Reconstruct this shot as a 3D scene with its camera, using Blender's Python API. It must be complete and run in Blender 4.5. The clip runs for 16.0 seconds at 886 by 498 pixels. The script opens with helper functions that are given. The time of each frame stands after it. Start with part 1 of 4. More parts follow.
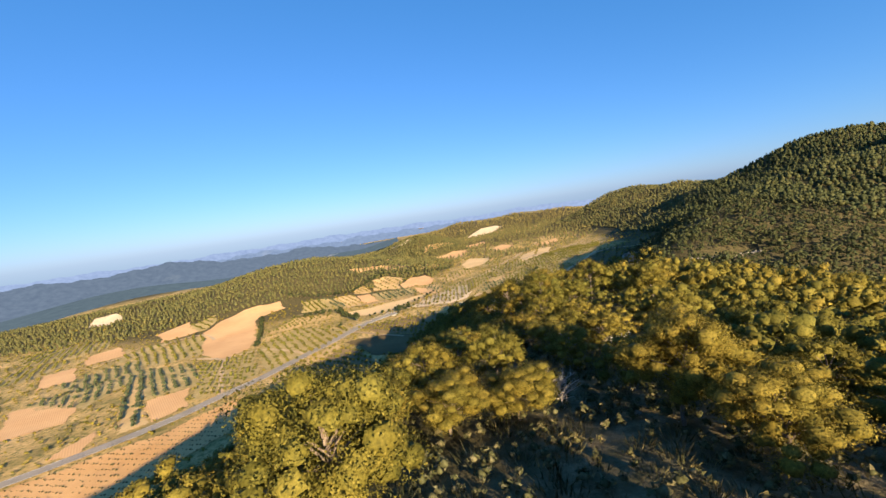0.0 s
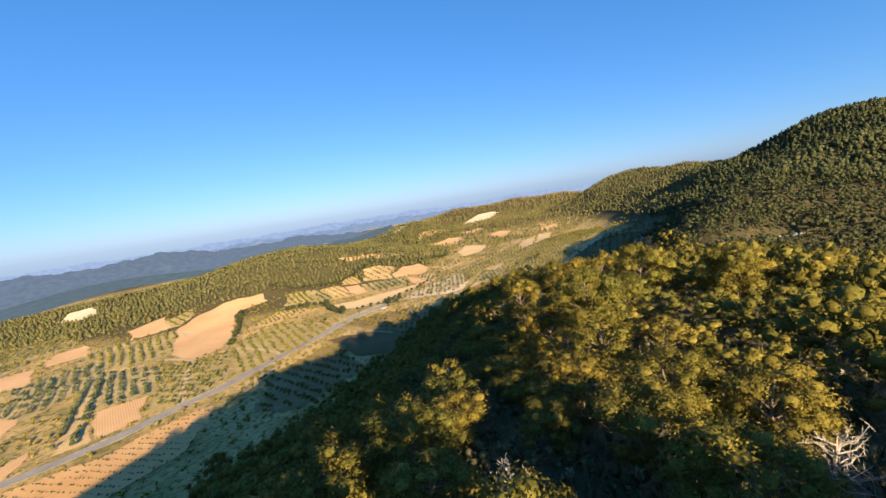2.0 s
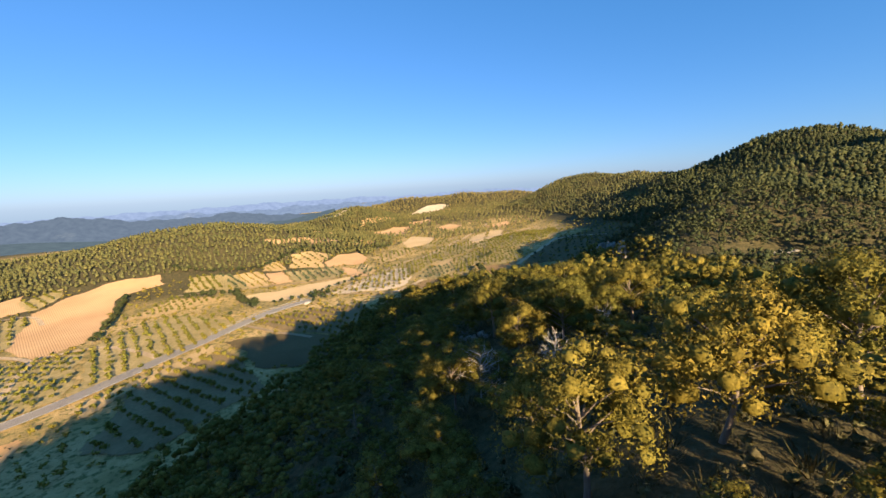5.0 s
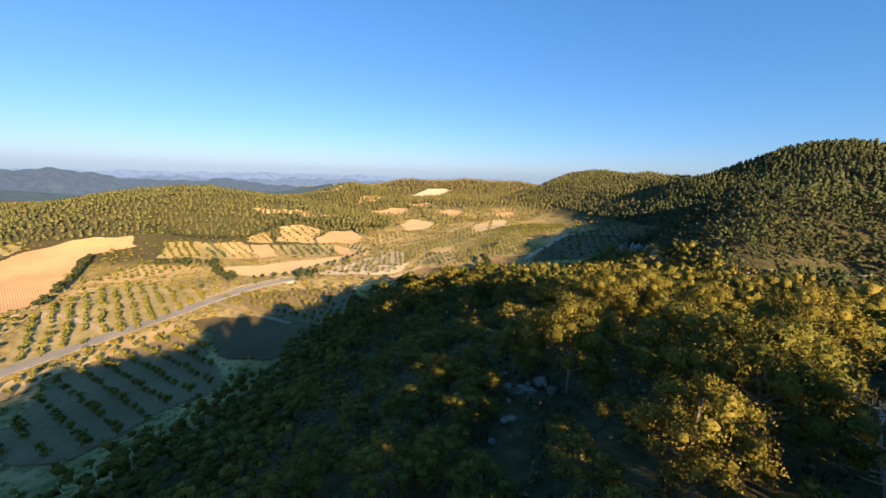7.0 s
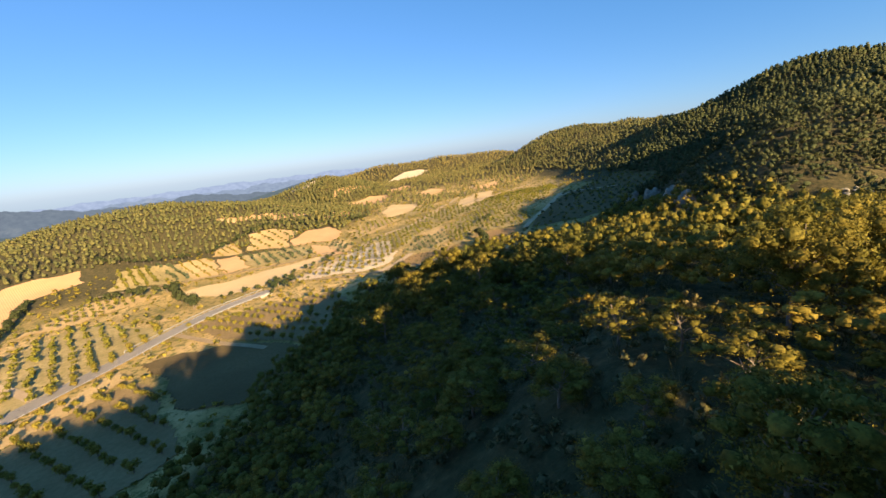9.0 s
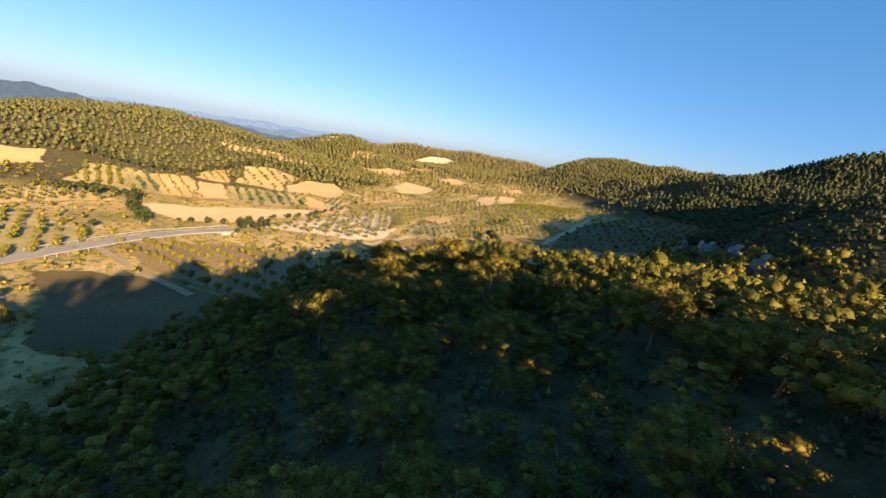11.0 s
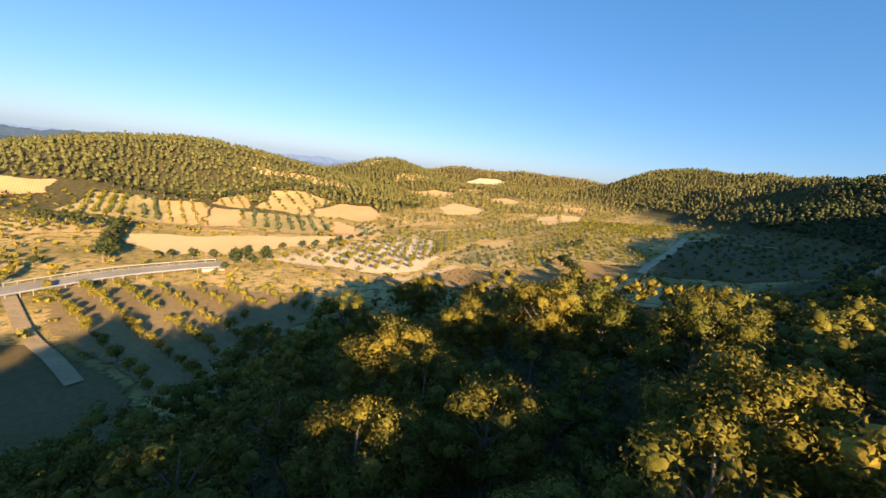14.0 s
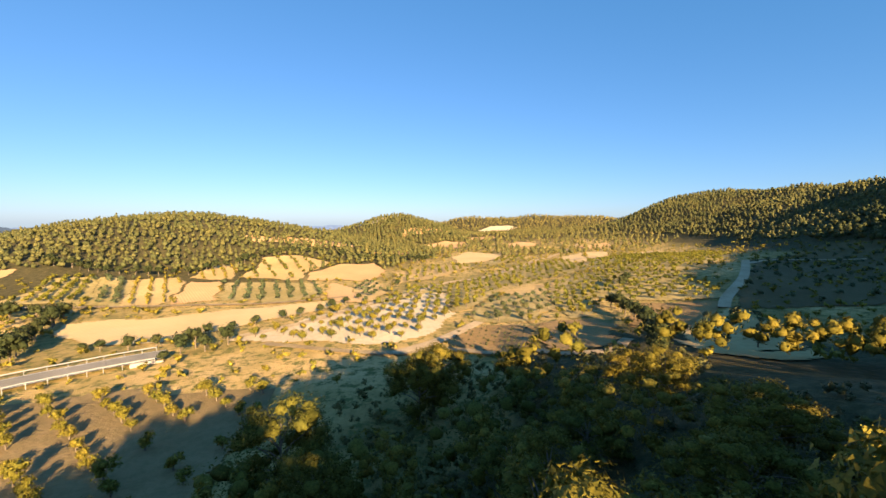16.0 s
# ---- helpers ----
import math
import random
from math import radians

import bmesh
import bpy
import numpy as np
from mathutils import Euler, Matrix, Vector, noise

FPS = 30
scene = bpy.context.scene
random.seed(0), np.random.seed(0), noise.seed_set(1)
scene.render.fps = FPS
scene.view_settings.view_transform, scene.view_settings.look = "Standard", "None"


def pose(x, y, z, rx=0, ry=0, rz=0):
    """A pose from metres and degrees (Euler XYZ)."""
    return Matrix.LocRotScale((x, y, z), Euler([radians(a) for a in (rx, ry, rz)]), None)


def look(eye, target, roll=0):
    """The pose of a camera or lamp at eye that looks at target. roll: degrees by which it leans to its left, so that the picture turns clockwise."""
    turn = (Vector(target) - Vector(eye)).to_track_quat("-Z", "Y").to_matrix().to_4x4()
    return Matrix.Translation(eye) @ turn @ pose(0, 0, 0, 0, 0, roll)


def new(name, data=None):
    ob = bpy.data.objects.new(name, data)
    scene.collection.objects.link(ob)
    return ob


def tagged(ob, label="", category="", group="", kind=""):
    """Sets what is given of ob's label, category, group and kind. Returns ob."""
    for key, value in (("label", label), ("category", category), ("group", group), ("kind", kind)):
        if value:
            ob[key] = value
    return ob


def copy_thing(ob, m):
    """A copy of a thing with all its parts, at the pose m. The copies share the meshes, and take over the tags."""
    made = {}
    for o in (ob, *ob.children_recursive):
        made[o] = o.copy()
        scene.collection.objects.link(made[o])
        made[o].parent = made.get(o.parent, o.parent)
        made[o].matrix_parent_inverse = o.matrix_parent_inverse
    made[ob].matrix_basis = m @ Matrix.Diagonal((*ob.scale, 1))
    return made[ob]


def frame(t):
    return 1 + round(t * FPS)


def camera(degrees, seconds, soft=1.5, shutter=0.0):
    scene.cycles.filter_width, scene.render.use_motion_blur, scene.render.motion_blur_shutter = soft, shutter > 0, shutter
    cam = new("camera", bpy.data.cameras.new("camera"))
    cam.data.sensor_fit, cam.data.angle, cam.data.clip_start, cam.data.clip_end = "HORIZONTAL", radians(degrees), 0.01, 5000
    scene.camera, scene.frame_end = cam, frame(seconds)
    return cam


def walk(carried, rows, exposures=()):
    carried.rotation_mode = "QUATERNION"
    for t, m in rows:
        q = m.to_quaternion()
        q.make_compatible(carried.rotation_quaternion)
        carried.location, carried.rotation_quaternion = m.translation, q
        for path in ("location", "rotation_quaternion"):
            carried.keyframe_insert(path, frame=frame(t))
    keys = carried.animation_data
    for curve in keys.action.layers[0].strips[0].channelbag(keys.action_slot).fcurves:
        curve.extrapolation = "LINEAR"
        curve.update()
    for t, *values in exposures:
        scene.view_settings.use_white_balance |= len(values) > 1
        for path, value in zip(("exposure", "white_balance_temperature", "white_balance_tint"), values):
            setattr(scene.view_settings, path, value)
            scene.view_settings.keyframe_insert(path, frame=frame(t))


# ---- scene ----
cam = camera(95.5, 16.0)
PATH = [
    (0, (2.75, 1.68, -3.48), (23.53, 99.11, -12.19), -8.14),
    (0.5, (4.37, 7.25, -4.14), (24.66, 104.50, -15.56), -3.33),
    (1, (6.03, 12.90, -4.89), (27.17, 109.76, -17.95), 1.28),
    (1.5, (7.70, 18.71, -5.70), (27.48, 115.89, -18.60), 0.43),
    (2, (9.45, 24.67, -6.58), (30.48, 121.70, -18.49), -8.67),
    (2.5, (11.31, 30.60, -7.53), (33.70, 126.67, -23.92), -12.86),
    (3, (13.19, 36.42, -8.53), (38.12, 131.54, -26.69), -13.59),
    (3.5, (15.02, 42.07, -9.44), (44.09, 136.66, -23.87), -10.30),
    (4, (16.73, 47.58, -10.13), (48.71, 141.59, -21.89), -9.47),
    (4.2, (17.38, 49.77, -10.40), (49.79, 143.51, -23.17), -8.41),
    (6.3, (20.25, 71.08, -13.66), (55.05, 163.57, -28.99), 1.30),
    (6.5, (20.78, 73.33, -13.99), (55.72, 165.70, -29.71), 1.24),
    (7, (22.18, 79.03, -14.82), (56.75, 171.00, -33.43), 1.95),
    (7.5, (23.61, 84.83, -15.77), (57.81, 176.14, -37.99), -0.64),
    (8, (25.04, 90.67, -16.89), (59.75, 181.55, -40.03), -8.33),
    (8.2, (25.62, 93.00, -17.36), (61.03, 183.64, -40.38), -11.44),
    (10.3, (33.80, 115.03, -24.86), (72.85, 204.20, -47.76), 6.38),
    (10.5, (34.89, 117.41, -25.50), (73.21, 206.84, -48.56), 7.37),
    (11, (37.65, 123.42, -27.07), (74.05, 213.38, -51.22), 9.68),
    (11.5, (40.32, 129.59, -28.64), (73.99, 220.59, -52.83), 11.49),
    (12, (42.70, 135.89, -30.09), (73.74, 228.70, -50.67), 10.51),
    (12.5, (44.83, 142.29, -31.37), (72.43, 236.90, -48.32), 8.51),
    (13, (46.78, 148.67, -32.42), (72.45, 243.66, -50.22), 2.79),
    (13.5, (48.76, 154.83, -33.54), (73.66, 249.81, -52.53), 3.78),
    (14, (50.53, 161.04, -34.70), (74.40, 256.11, -54.50), 6.51),
    (14.5, (52.13, 167.32, -35.96), (74.20, 262.74, -56.18), 6.94),
    (15, (53.72, 173.65, -37.33), (73.37, 269.94, -55.87), 4.11),
    (15.5, (55.43, 179.93, -38.83), (74.92, 277.14, -51.91), -0.17),
    (16, (57.23, 186.21, -40.30), (77.14, 283.99, -46.80), 0.04),
]
walk(cam, [(t, look(eye, target, roll)) for t, eye, target, roll in PATH],
     [(0, 1.75, 6130, 10), (4.2, 1.76, 6200, 10), (7.5, 1.84, 6720, 10), (11, 1.87, 6950, 10), (14.5, 1.92, 7120, 10), (16, 1.96, 7200, 10)])

# ---- light ----
SUN_YAW, SUN_UP = -10.5, 17.0      # degrees right of +y towards which the light goes; height of the sun
world = bpy.data.worlds.new("sky")
scene.world = world
world.use_nodes = True
wn, wl = world.node_tree.nodes, world.node_tree.links
sky = wn.new("ShaderNodeTexSky")
sky.sky_type = "NISHITA"
sky.sun_disc = False
sky.sun_elevation = radians(SUN_UP)
sky.sun_rotation = radians(180 + SUN_YAW)
sky.altitude = 400
sky.air_density, sky.dust_density, sky.ozone_density = 1.0, 0.5, 6.0
tint = wn.new("ShaderNodeMix")
tint.data_type, tint.blend_type = "RGBA", "MULTIPLY"
tint.inputs[0].default_value, tint.inputs[7].default_value = 1.0, (0.70, 0.60, 0.64, 1)
wl.new(sky.outputs[0], tint.inputs[6])
veil = wn.new("ShaderNodeMix")           # even blue haze over the clear sky
veil.data_type, veil.blend_type = "RGBA", "ADD"
veil.inputs[0].default_value, veil.inputs[7].default_value = 1.0, (0.0, 0.58, 1.35, 1)
wl.new(tint.outputs[2], veil.inputs[6])
wl.new(veil.outputs[2], wn["Background"].inputs[0])
wn["Background"].inputs[1].default_value = 0.060
ray = Vector((math.sin(radians(SUN_YAW)) * math.cos(radians(SUN_UP)), math.cos(radians(SUN_YAW)) * math.cos(radians(SUN_UP)), -math.sin(radians(SUN_UP))))
sun = new("sun", bpy.data.lights.new("sun", "SUN"))
sun.data.energy, sun.data.angle, sun.data.color = 5.0, radians(0.5), (1.0, 0.735, 0.42)
sun.matrix_world = look((0, -300, 300), Vector((0, -300, 300)) + ray)
scene.view_settings.exposure = 1.73


# ---- materials ----
def base(name, rough=0.9):
    m = bpy.data.materials.new(name)
    m.use_nodes = True
    b = m.node_tree.nodes["Principled BSDF"]
    b.inputs["Roughness"].default_value = rough
    b.inputs["Specular IOR Level"].default_value = 0.15
    return m, m.node_tree.nodes, m.node_tree.links, b


def noise_of(n, l, co, scale, detail=5.0, rough=0.6):
    t = n.new("ShaderNodeTexNoise")
    t.inputs["Scale"].default_value, t.inputs["Detail"].default_value, t.inputs["Roughness"].default_value = scale, detail, rough
    l.new(co, t.inputs["Vector"])
    return t.outputs["Fac"]


def ramp_of(n, l, fac, stops):
    r = n.new("ShaderNodeValToRGB")
    e = r.color_ramp.elements
    while len(e) < len(stops):
        e.new(0.5)
    for k, (p, c) in enumerate(stops):
        e[k].position, e[k].color = p, (*c, 1)
    l.new(fac, r.inputs[0])
    return r.outputs[0]


def mix_of(n, l, fac, a, b, how="MIX"):
    x = n.new("ShaderNodeMix")
    x.data_type, x.blend_type = "RGBA", how
    for value, socket in ((fac, x.inputs[0]), (a, x.inputs[6]), (b, x.inputs[7])):
        if isinstance(value, (int, float)):
            socket.default_value = value
        elif isinstance(value, tuple):
            socket.default_value = (*value, 1)
        else:
            l.new(value, socket)
    return x.outputs[2]


def bump_of(n, l, b, height, strength, distance):
    k = n.new("ShaderNodeBump")
    k.inputs["Strength"].default_value, k.inputs["Distance"].default_value = strength, distance
    l.new(height, k.inputs["Height"])
    l.new(k.outputs[0], b.inputs["Normal"])


def place_of(n):
    return n.new("ShaderNodeNewGeometry").outputs["Position"]


def earth(name, dark, light, fleck, fine=1.4, coarse=0.06, amount=0.5):
    """Soil or dry grass: two tones at a coarse scale, flecks at a fine one."""
    m, n, l, b = base(name, 0.95)
    co = place_of(n)
    big = ramp_of(n, l, noise_of(n, l, co, coarse, 4), [(0.35, dark), (0.65, light)])
    small = ramp_of(n, l, noise_of(n, l, co, fine, 6, 0.7), [(0.42, (0, 0, 0)), (0.62, (1, 1, 1))])
    low = n.new("ShaderNodeMath")
    low.operation = "MULTIPLY"
    low.inputs[1].default_value = amount
    l.new(small, low.inputs[0])
    l.new(mix_of(n, l, low.outputs[0], big, fleck), b.inputs["Base Color"])
    bump_of(n, l, b, noise_of(n, l, co, fine * 2, 5), 0.7, 0.25)
    return m


def tilled(name, dark, light, turn, gap):
    """Ploughed soil with faint furrows that run along a heading."""
    m, n, l, b = base(name, 0.95)
    co = place_of(n)
    turned = n.new("ShaderNodeMapping")
    turned.inputs["Rotation"].default_value[2] = radians(turn)
    l.new(co, turned.inputs[0])
    w = n.new("ShaderNodeTexWave")
    w.inputs["Scale"].default_value = 0.31416 / gap * 10 / 5
    w.inputs["Distortion"].default_value, w.inputs["Detail"].default_value, w.inputs["Detail Scale"].default_value = 1.5, 3, 0.6
    l.new(turned.outputs[0], w.inputs["Vector"])
    big = ramp_of(n, l, noise_of(n, l, co, 0.05, 6, 0.65), [(0.3, dark), (0.7, light)])
    shade = mix_of(n, l, 0.12, big, w.outputs[0], "MULTIPLY")
    l.new(shade, b.inputs["Base Color"])
    bump_of(n, l, b, w.outputs[0], 0.4, 0.12)
    return m


def foliage(name, dark, mid, light, through_light=0.25, grain=5.0):
    m, n, l, b = base(name, 0.75)
    geo = n.new("ShaderNodeNewGeometry")
    info = n.new("ShaderNodeObjectInfo")
    leaf = ramp_of(n, l, geo.outputs["Random Per Island"], [(0.0, dark), (0.5, mid), (1.0, light)])
    tone = ramp_of(n, l, info.outputs["Random"], [(0.0, (0.72, 0.80, 0.72)), (1.0, (1.12, 1.05, 0.9))])
    patch = ramp_of(n, l, noise_of(n, l, geo.outputs["Position"], 0.11, 3), [(0.35, (0.78, 0.86, 0.85)), (0.65, (1.12, 1.04, 0.92))])
    col = mix_of(n, l, 1.0, mix_of(n, l, 1.0, leaf, tone, "MULTIPLY"), patch, "MULTIPLY")
    l.new(col, b.inputs["Base Color"])
    speck = noise_of(n, l, geo.outputs["Position"], grain, 3, 0.6)
    col = mix_of(n, l, 1.0, col, ramp_of(n, l, speck, [(0.34, (0.62, 0.64, 0.62)), (0.62, (1.2, 1.18, 1.12))]), "MULTIPLY")
    l.new(col, b.inputs["Base Color"])
    bump_of(n, l, b, speck, 0.6, 0.4 / grain)
    thin = n.new("ShaderNodeBsdfTranslucent")
    l.new(col, thin.inputs[0])
    both = n.new("ShaderNodeMixShader")
    both.inputs[0].default_value = through_light
    l.new(b.outputs[0], both.inputs[1])
    l.new(thin.outputs[0], both.inputs[2])
    l.new(both.outputs[0], n["Material Output"].inputs[0])
    return m


def grained(name, dark, light, scale, rough=0.85, stretch=1.0, bump=0.03):
    m, n, l, b = base(name, rough)
    mp = n.new("ShaderNodeMapping")
    mp.inputs["Scale"].default_value[2] = stretch
    l.new(n.new("ShaderNodeTexCoord").outputs["Object"], mp.inputs[0])
    fac = noise_of(n, l, mp.outputs[0], scale, 6, 0.7)
    l.new(ramp_of(n, l, fac, [(0.3, dark), (0.7, light)]), b.inputs["Base Color"])
    bump_of(n, l, b, fac, 0.6, bump)
    return m


def ground_material():
    """Valley grass and soil, and the stony scrub of the slopes, by the mesh's own scrub value."""
    m, n, l, b = base("ground_soil_and_scrub", 0.95)
    co = place_of(n)
    at = n.new("ShaderNodeAttribute")
    at.attribute_name = "scrub"
    grass = ramp_of(n, l, noise_of(n, l, co, 0.045, 7, 0.72), [(0.36, (0.19, 0.155, 0.055)), (0.5, (0.41, 0.29, 0.11)), (0.62, (0.55, 0.38, 0.17))])
    tuft = ramp_of(n, l, noise_of(n, l, co, 0.55, 5, 0.7), [(0.50, (0, 0, 0)), (0.60, (1, 1, 1))])
    grass = mix_of(n, l, tuft, grass, (0.15, 0.145, 0.045))
    stony = ramp_of(n, l, noise_of(n, l, co, 0.35, 7, 0.75), [(0.36, (0.06, 0.058, 0.028)), (0.5, (0.13, 0.11, 0.06)), (0.64, (0.25, 0.20, 0.12)), (0.76, (0.44, 0.40, 0.33))])
    under = n.new("ShaderNodeAttribute")
    under.attribute_name = "litter"
    litter = ramp_of(n, l, noise_of(n, l, co, 0.8, 6, 0.7), [(0.36, (0.045, 0.043, 0.018)), (0.55, (0.090, 0.076, 0.034)), (0.72, (0.16, 0.125, 0.06))])
    stony = mix_of(n, l, under.outputs["Fac"], stony, litter)
    l.new(mix_of(n, l, at.outputs["Fac"], grass, stony), b.inputs["Base Color"])
    bump_of(n, l, b, noise_of(n, l, co, 1.1, 6, 0.7), 0.9, 0.5)
    return m


GROUND = ground_material()
WHEAT = tilled("pale_stubble", (0.57, 0.405, 0.195), (0.69, 0.50, 0.265), 40, 3.0)
CLAY = tilled("orange_ploughed_soil", (0.53, 0.32, 0.15), (0.65, 0.415, 0.21), -28, 1.6)
VINE = tilled("orange_vineyard_soil", (0.52, 0.29, 0.11), (0.64, 0.39, 0.17), 25, 2.2)
# brown soil, darkened further because both its plots lie in shade
BROWN = earth("shade_darkened_brown_fallow", (0.11, 0.078, 0.035), (0.17, 0.12, 0.055), (0.08, 0.068, 0.025))
RUSSET = earth("russet_fallow", (0.27, 0.165, 0.07), (0.37, 0.235, 0.105), (0.17, 0.12, 0.045))
# orchard soil made darker to deepen the ridge's shade on it
SHADYSOIL = earth("shade_darkened_orchard_soil", (0.22, 0.155, 0.075), (0.31, 0.22, 0.11), (0.14, 0.11, 0.045), 1.0, 0.05, 0.4)
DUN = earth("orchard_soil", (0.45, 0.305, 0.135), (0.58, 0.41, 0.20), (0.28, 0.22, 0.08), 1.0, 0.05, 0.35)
OLIVEGROUND = earth("weedy_orchard_soil", (0.34, 0.26, 0.11), (0.48, 0.36, 0.17), (0.17, 0.16, 0.05), 0.8, 0.06, 0.55)
PALE = earth("pale_earth", (0.55, 0.44, 0.30), (0.66, 0.54, 0.38), (0.42, 0.33, 0.2), 0.8, 0.08, 0.4)
# track earth with shade put into its colour, a darker copy of the next
SHADYTRACK = earth("shaded_track_earth", (0.30, 0.22, 0.13), (0.40, 0.30, 0.18), (0.22, 0.17, 0.09), 1.2, 0.2, 0.4)
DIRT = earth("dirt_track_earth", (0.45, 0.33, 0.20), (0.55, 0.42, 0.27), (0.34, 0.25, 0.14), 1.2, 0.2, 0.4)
ASPHALT = earth("worn_asphalt", (0.25, 0.228, 0.198), (0.32, 0.29, 0.25), (0.20, 0.185, 0.16), 3.0, 0.15, 0.3)
PAINT = earth("road_paint", (0.62, 0.62, 0.6), (0.75, 0.75, 0.72), (0.45, 0.45, 0.44), 2.0, 0.5, 0.3)
LIMESTONE = earth("limestone", (0.19, 0.175, 0.15), (0.33, 0.305, 0.26), (0.11, 0.105, 0.085), 0.9, 0.25, 0.6)
CONCRETE = grained("concrete", (0.34, 0.32, 0.28), (0.46, 0.43, 0.38), 1.5)
STEEL = grained("galvanised_steel", (0.30, 0.30, 0.30), (0.42, 0.42, 0.42), 3.0, 0.6)
STEEL.node_tree.nodes["Principled BSDF"].inputs["Metallic"].default_value = 0.4
BARK = grained("pine_bark", (0.10, 0.075, 0.055), (0.26, 0.21, 0.17), 2.5, 0.9, 0.25, 0.05)
DEADWOOD = grained("dead_grey_wood", (0.26, 0.23, 0.20), (0.44, 0.40, 0.35), 3.0, 0.9, 0.3, 0.02)
PINE = foliage("pine_needles", (0.115, 0.100, 0.020), (0.178, 0.150, 0.031), (0.250, 0.205, 0.048), 0.25, 7.0)
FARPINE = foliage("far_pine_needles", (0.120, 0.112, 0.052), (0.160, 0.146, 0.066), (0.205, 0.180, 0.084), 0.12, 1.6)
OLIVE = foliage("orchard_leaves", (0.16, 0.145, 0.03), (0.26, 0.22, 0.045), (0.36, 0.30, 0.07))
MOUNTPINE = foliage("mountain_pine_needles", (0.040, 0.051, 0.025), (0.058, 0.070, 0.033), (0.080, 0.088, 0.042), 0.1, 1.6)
SILVER = foliage("olive_leaves", (0.10, 0.12, 0.07), (0.15, 0.165, 0.10), (0.21, 0.22, 0.14))
SHRUB = foliage("scrub_leaves", (0.065, 0.070, 0.036), (0.125, 0.118, 0.062), (0.25, 0.215, 0.14))


# ---- terrain ----
def sstep(a, b, v):
    q = np.clip((v - a) / (b - a), 0, 1)
    return q * q * (3 - 2 * q)


def smax(a, b, k):
    g = np.clip(0.5 + 0.5 * (a - b) / k, 0, 1)
    return b + (a - b) * g + k * g * (1 - g)


def tent(x, y, crest, left, right, soft):
    """Height of a ridge: the crest's height less the slope times the rounded distance to it."""
    best = np.full(np.shape(x), -1e4)
    for (ax, ay, az), (bx, by, bz) in zip(crest, crest[1:]):
        dx, dy = bx - ax, by - ay
        n = dx * dx + dy * dy
        s = np.clip(((x - ax) * dx + (y - ay) * dy) / n, 0, 1)
        px, py = x - ax - s * dx, y - ay - s * dy
        side = (px * dy - py * dx) / np.sqrt(n)
        far = np.sqrt(px * px + py * py + soft * soft) - soft
        w = sstep(-12, 12, side)
        best = np.maximum(best, az + s * (bz - az) - far * (left * (1 - w) + right * w))
    return best


SPUR = [(-330, -420, 34), (-150, -210, 18), (-50, -90, -3), (-6, 0, -13.5), (7, 30, -18), (23, 50, -21), (32, 66, -22.5), (46, 110, -32.5), (52, 140, -41), (58, 165, -46), (63, 184, -50), (69, 197, -59), (76, 210, -68)]
SIDE = [(520, 130, 36), (430, 185, 16), (320, 200, -6), (245, 190, -13), (195, 178, -21), (160, 158, -30), (132, 134, -39)]
MAIN = [(640, 40, 16), (540, 150, 8), (484, 228, 4), (455, 285, 18), (451, 308, 8), (446, 330, -2), (434, 350, -9), (420, 390, -13), (450, 490, -9), (450, 580, -5), (355, 590, -40), (295, 560, -56)]
WOOD = [(-560, 520, -72), (-420, 530, -68), (-280, 515, -60), (-198, 507, -54), (-150, 505, -50), (-100, 500, -45), (-78, 495, -38), (-56, 490, -35.5), (-30, 494, -41), (0, 505, -49), (60, 640, -54)]
CONE = [(88, 612, -33), (102, 612, -33)]
BACK = [(150, 960, -52), (260, 900, -33), (350, 880, -31), (470, 850, -30), (530, 830, -41), (640, 760, -54)]


def rolling(x, y):
    """Small unevenness of the ground."""
    return (np.sin(x / 7.3 + 1.7 * np.sin(y / 11.1)) * np.sin(y / 6.1 + 1.3 * np.sin(x / 9.7)) * 0.6
            + np.sin(x / 23.0 + 2 * np.sin(y / 31.0)) * np.sin(y / 19.0 + 1.0) * 1.2)


def floor_height(x, y):
    h = -65.1 + 0.022 * np.clip(x, -500, 500) + 0.008 * (np.clip(y, -200, 700) - 300)
    h = h + 5 * sstep(110, 180, x) * sstep(420, 310, y)
    h = h + 3 * sstep(440, 640, y) * sstep(-60, 60, x)
    return h - 75 * sstep(700, 1250, y) - 30 * sstep(330, 700, -x)


def height(x, y):
    x, y = np.asarray(x, float), np.asarray(y, float)
    h = floor_height(x, y)
    h = h + 3.0 * np.sin(x / 61 + 1) * np.sin(y / 53) * sstep(330, 480, y)
    low = h
    h = smax(h, tent(x, y, SPUR, 0.62, 0.21, 11), 8)
    h = smax(h, tent(x, y, SIDE, 0.36, 0.60, 9), 8)
    h = smax(h, tent(x, y, MAIN, 0.40, 0.40, 25), 10)
    h = smax(h, tent(x, y, WOOD, 0.22, 0.22, 30), 10)
    h = smax(h, tent(x, y, CONE, 0.38, 0.38, 10), 8)
    h = smax(h, tent(x, y, BACK, 0.22, 0.22, 30), 10)
    gully = np.sin(x / 19 + 1.5 * np.sin(y / 41)) * np.sin(y / 27 + 1.2 * np.sin(x / 37) + 0.7) * 4.0
    h = h + gully * sstep(12, 30, h - low) * sstep(90, 150, x)
    return h + rolling(x, y) * (0.15 + 0.85 * sstep(2, 10, h - low))


def slope_part(x, y):
    """How far a place is hill rather than valley floor, 0 to 1."""
    return sstep(0.3, 2.6, height(x, y) - floor_height(x, y))


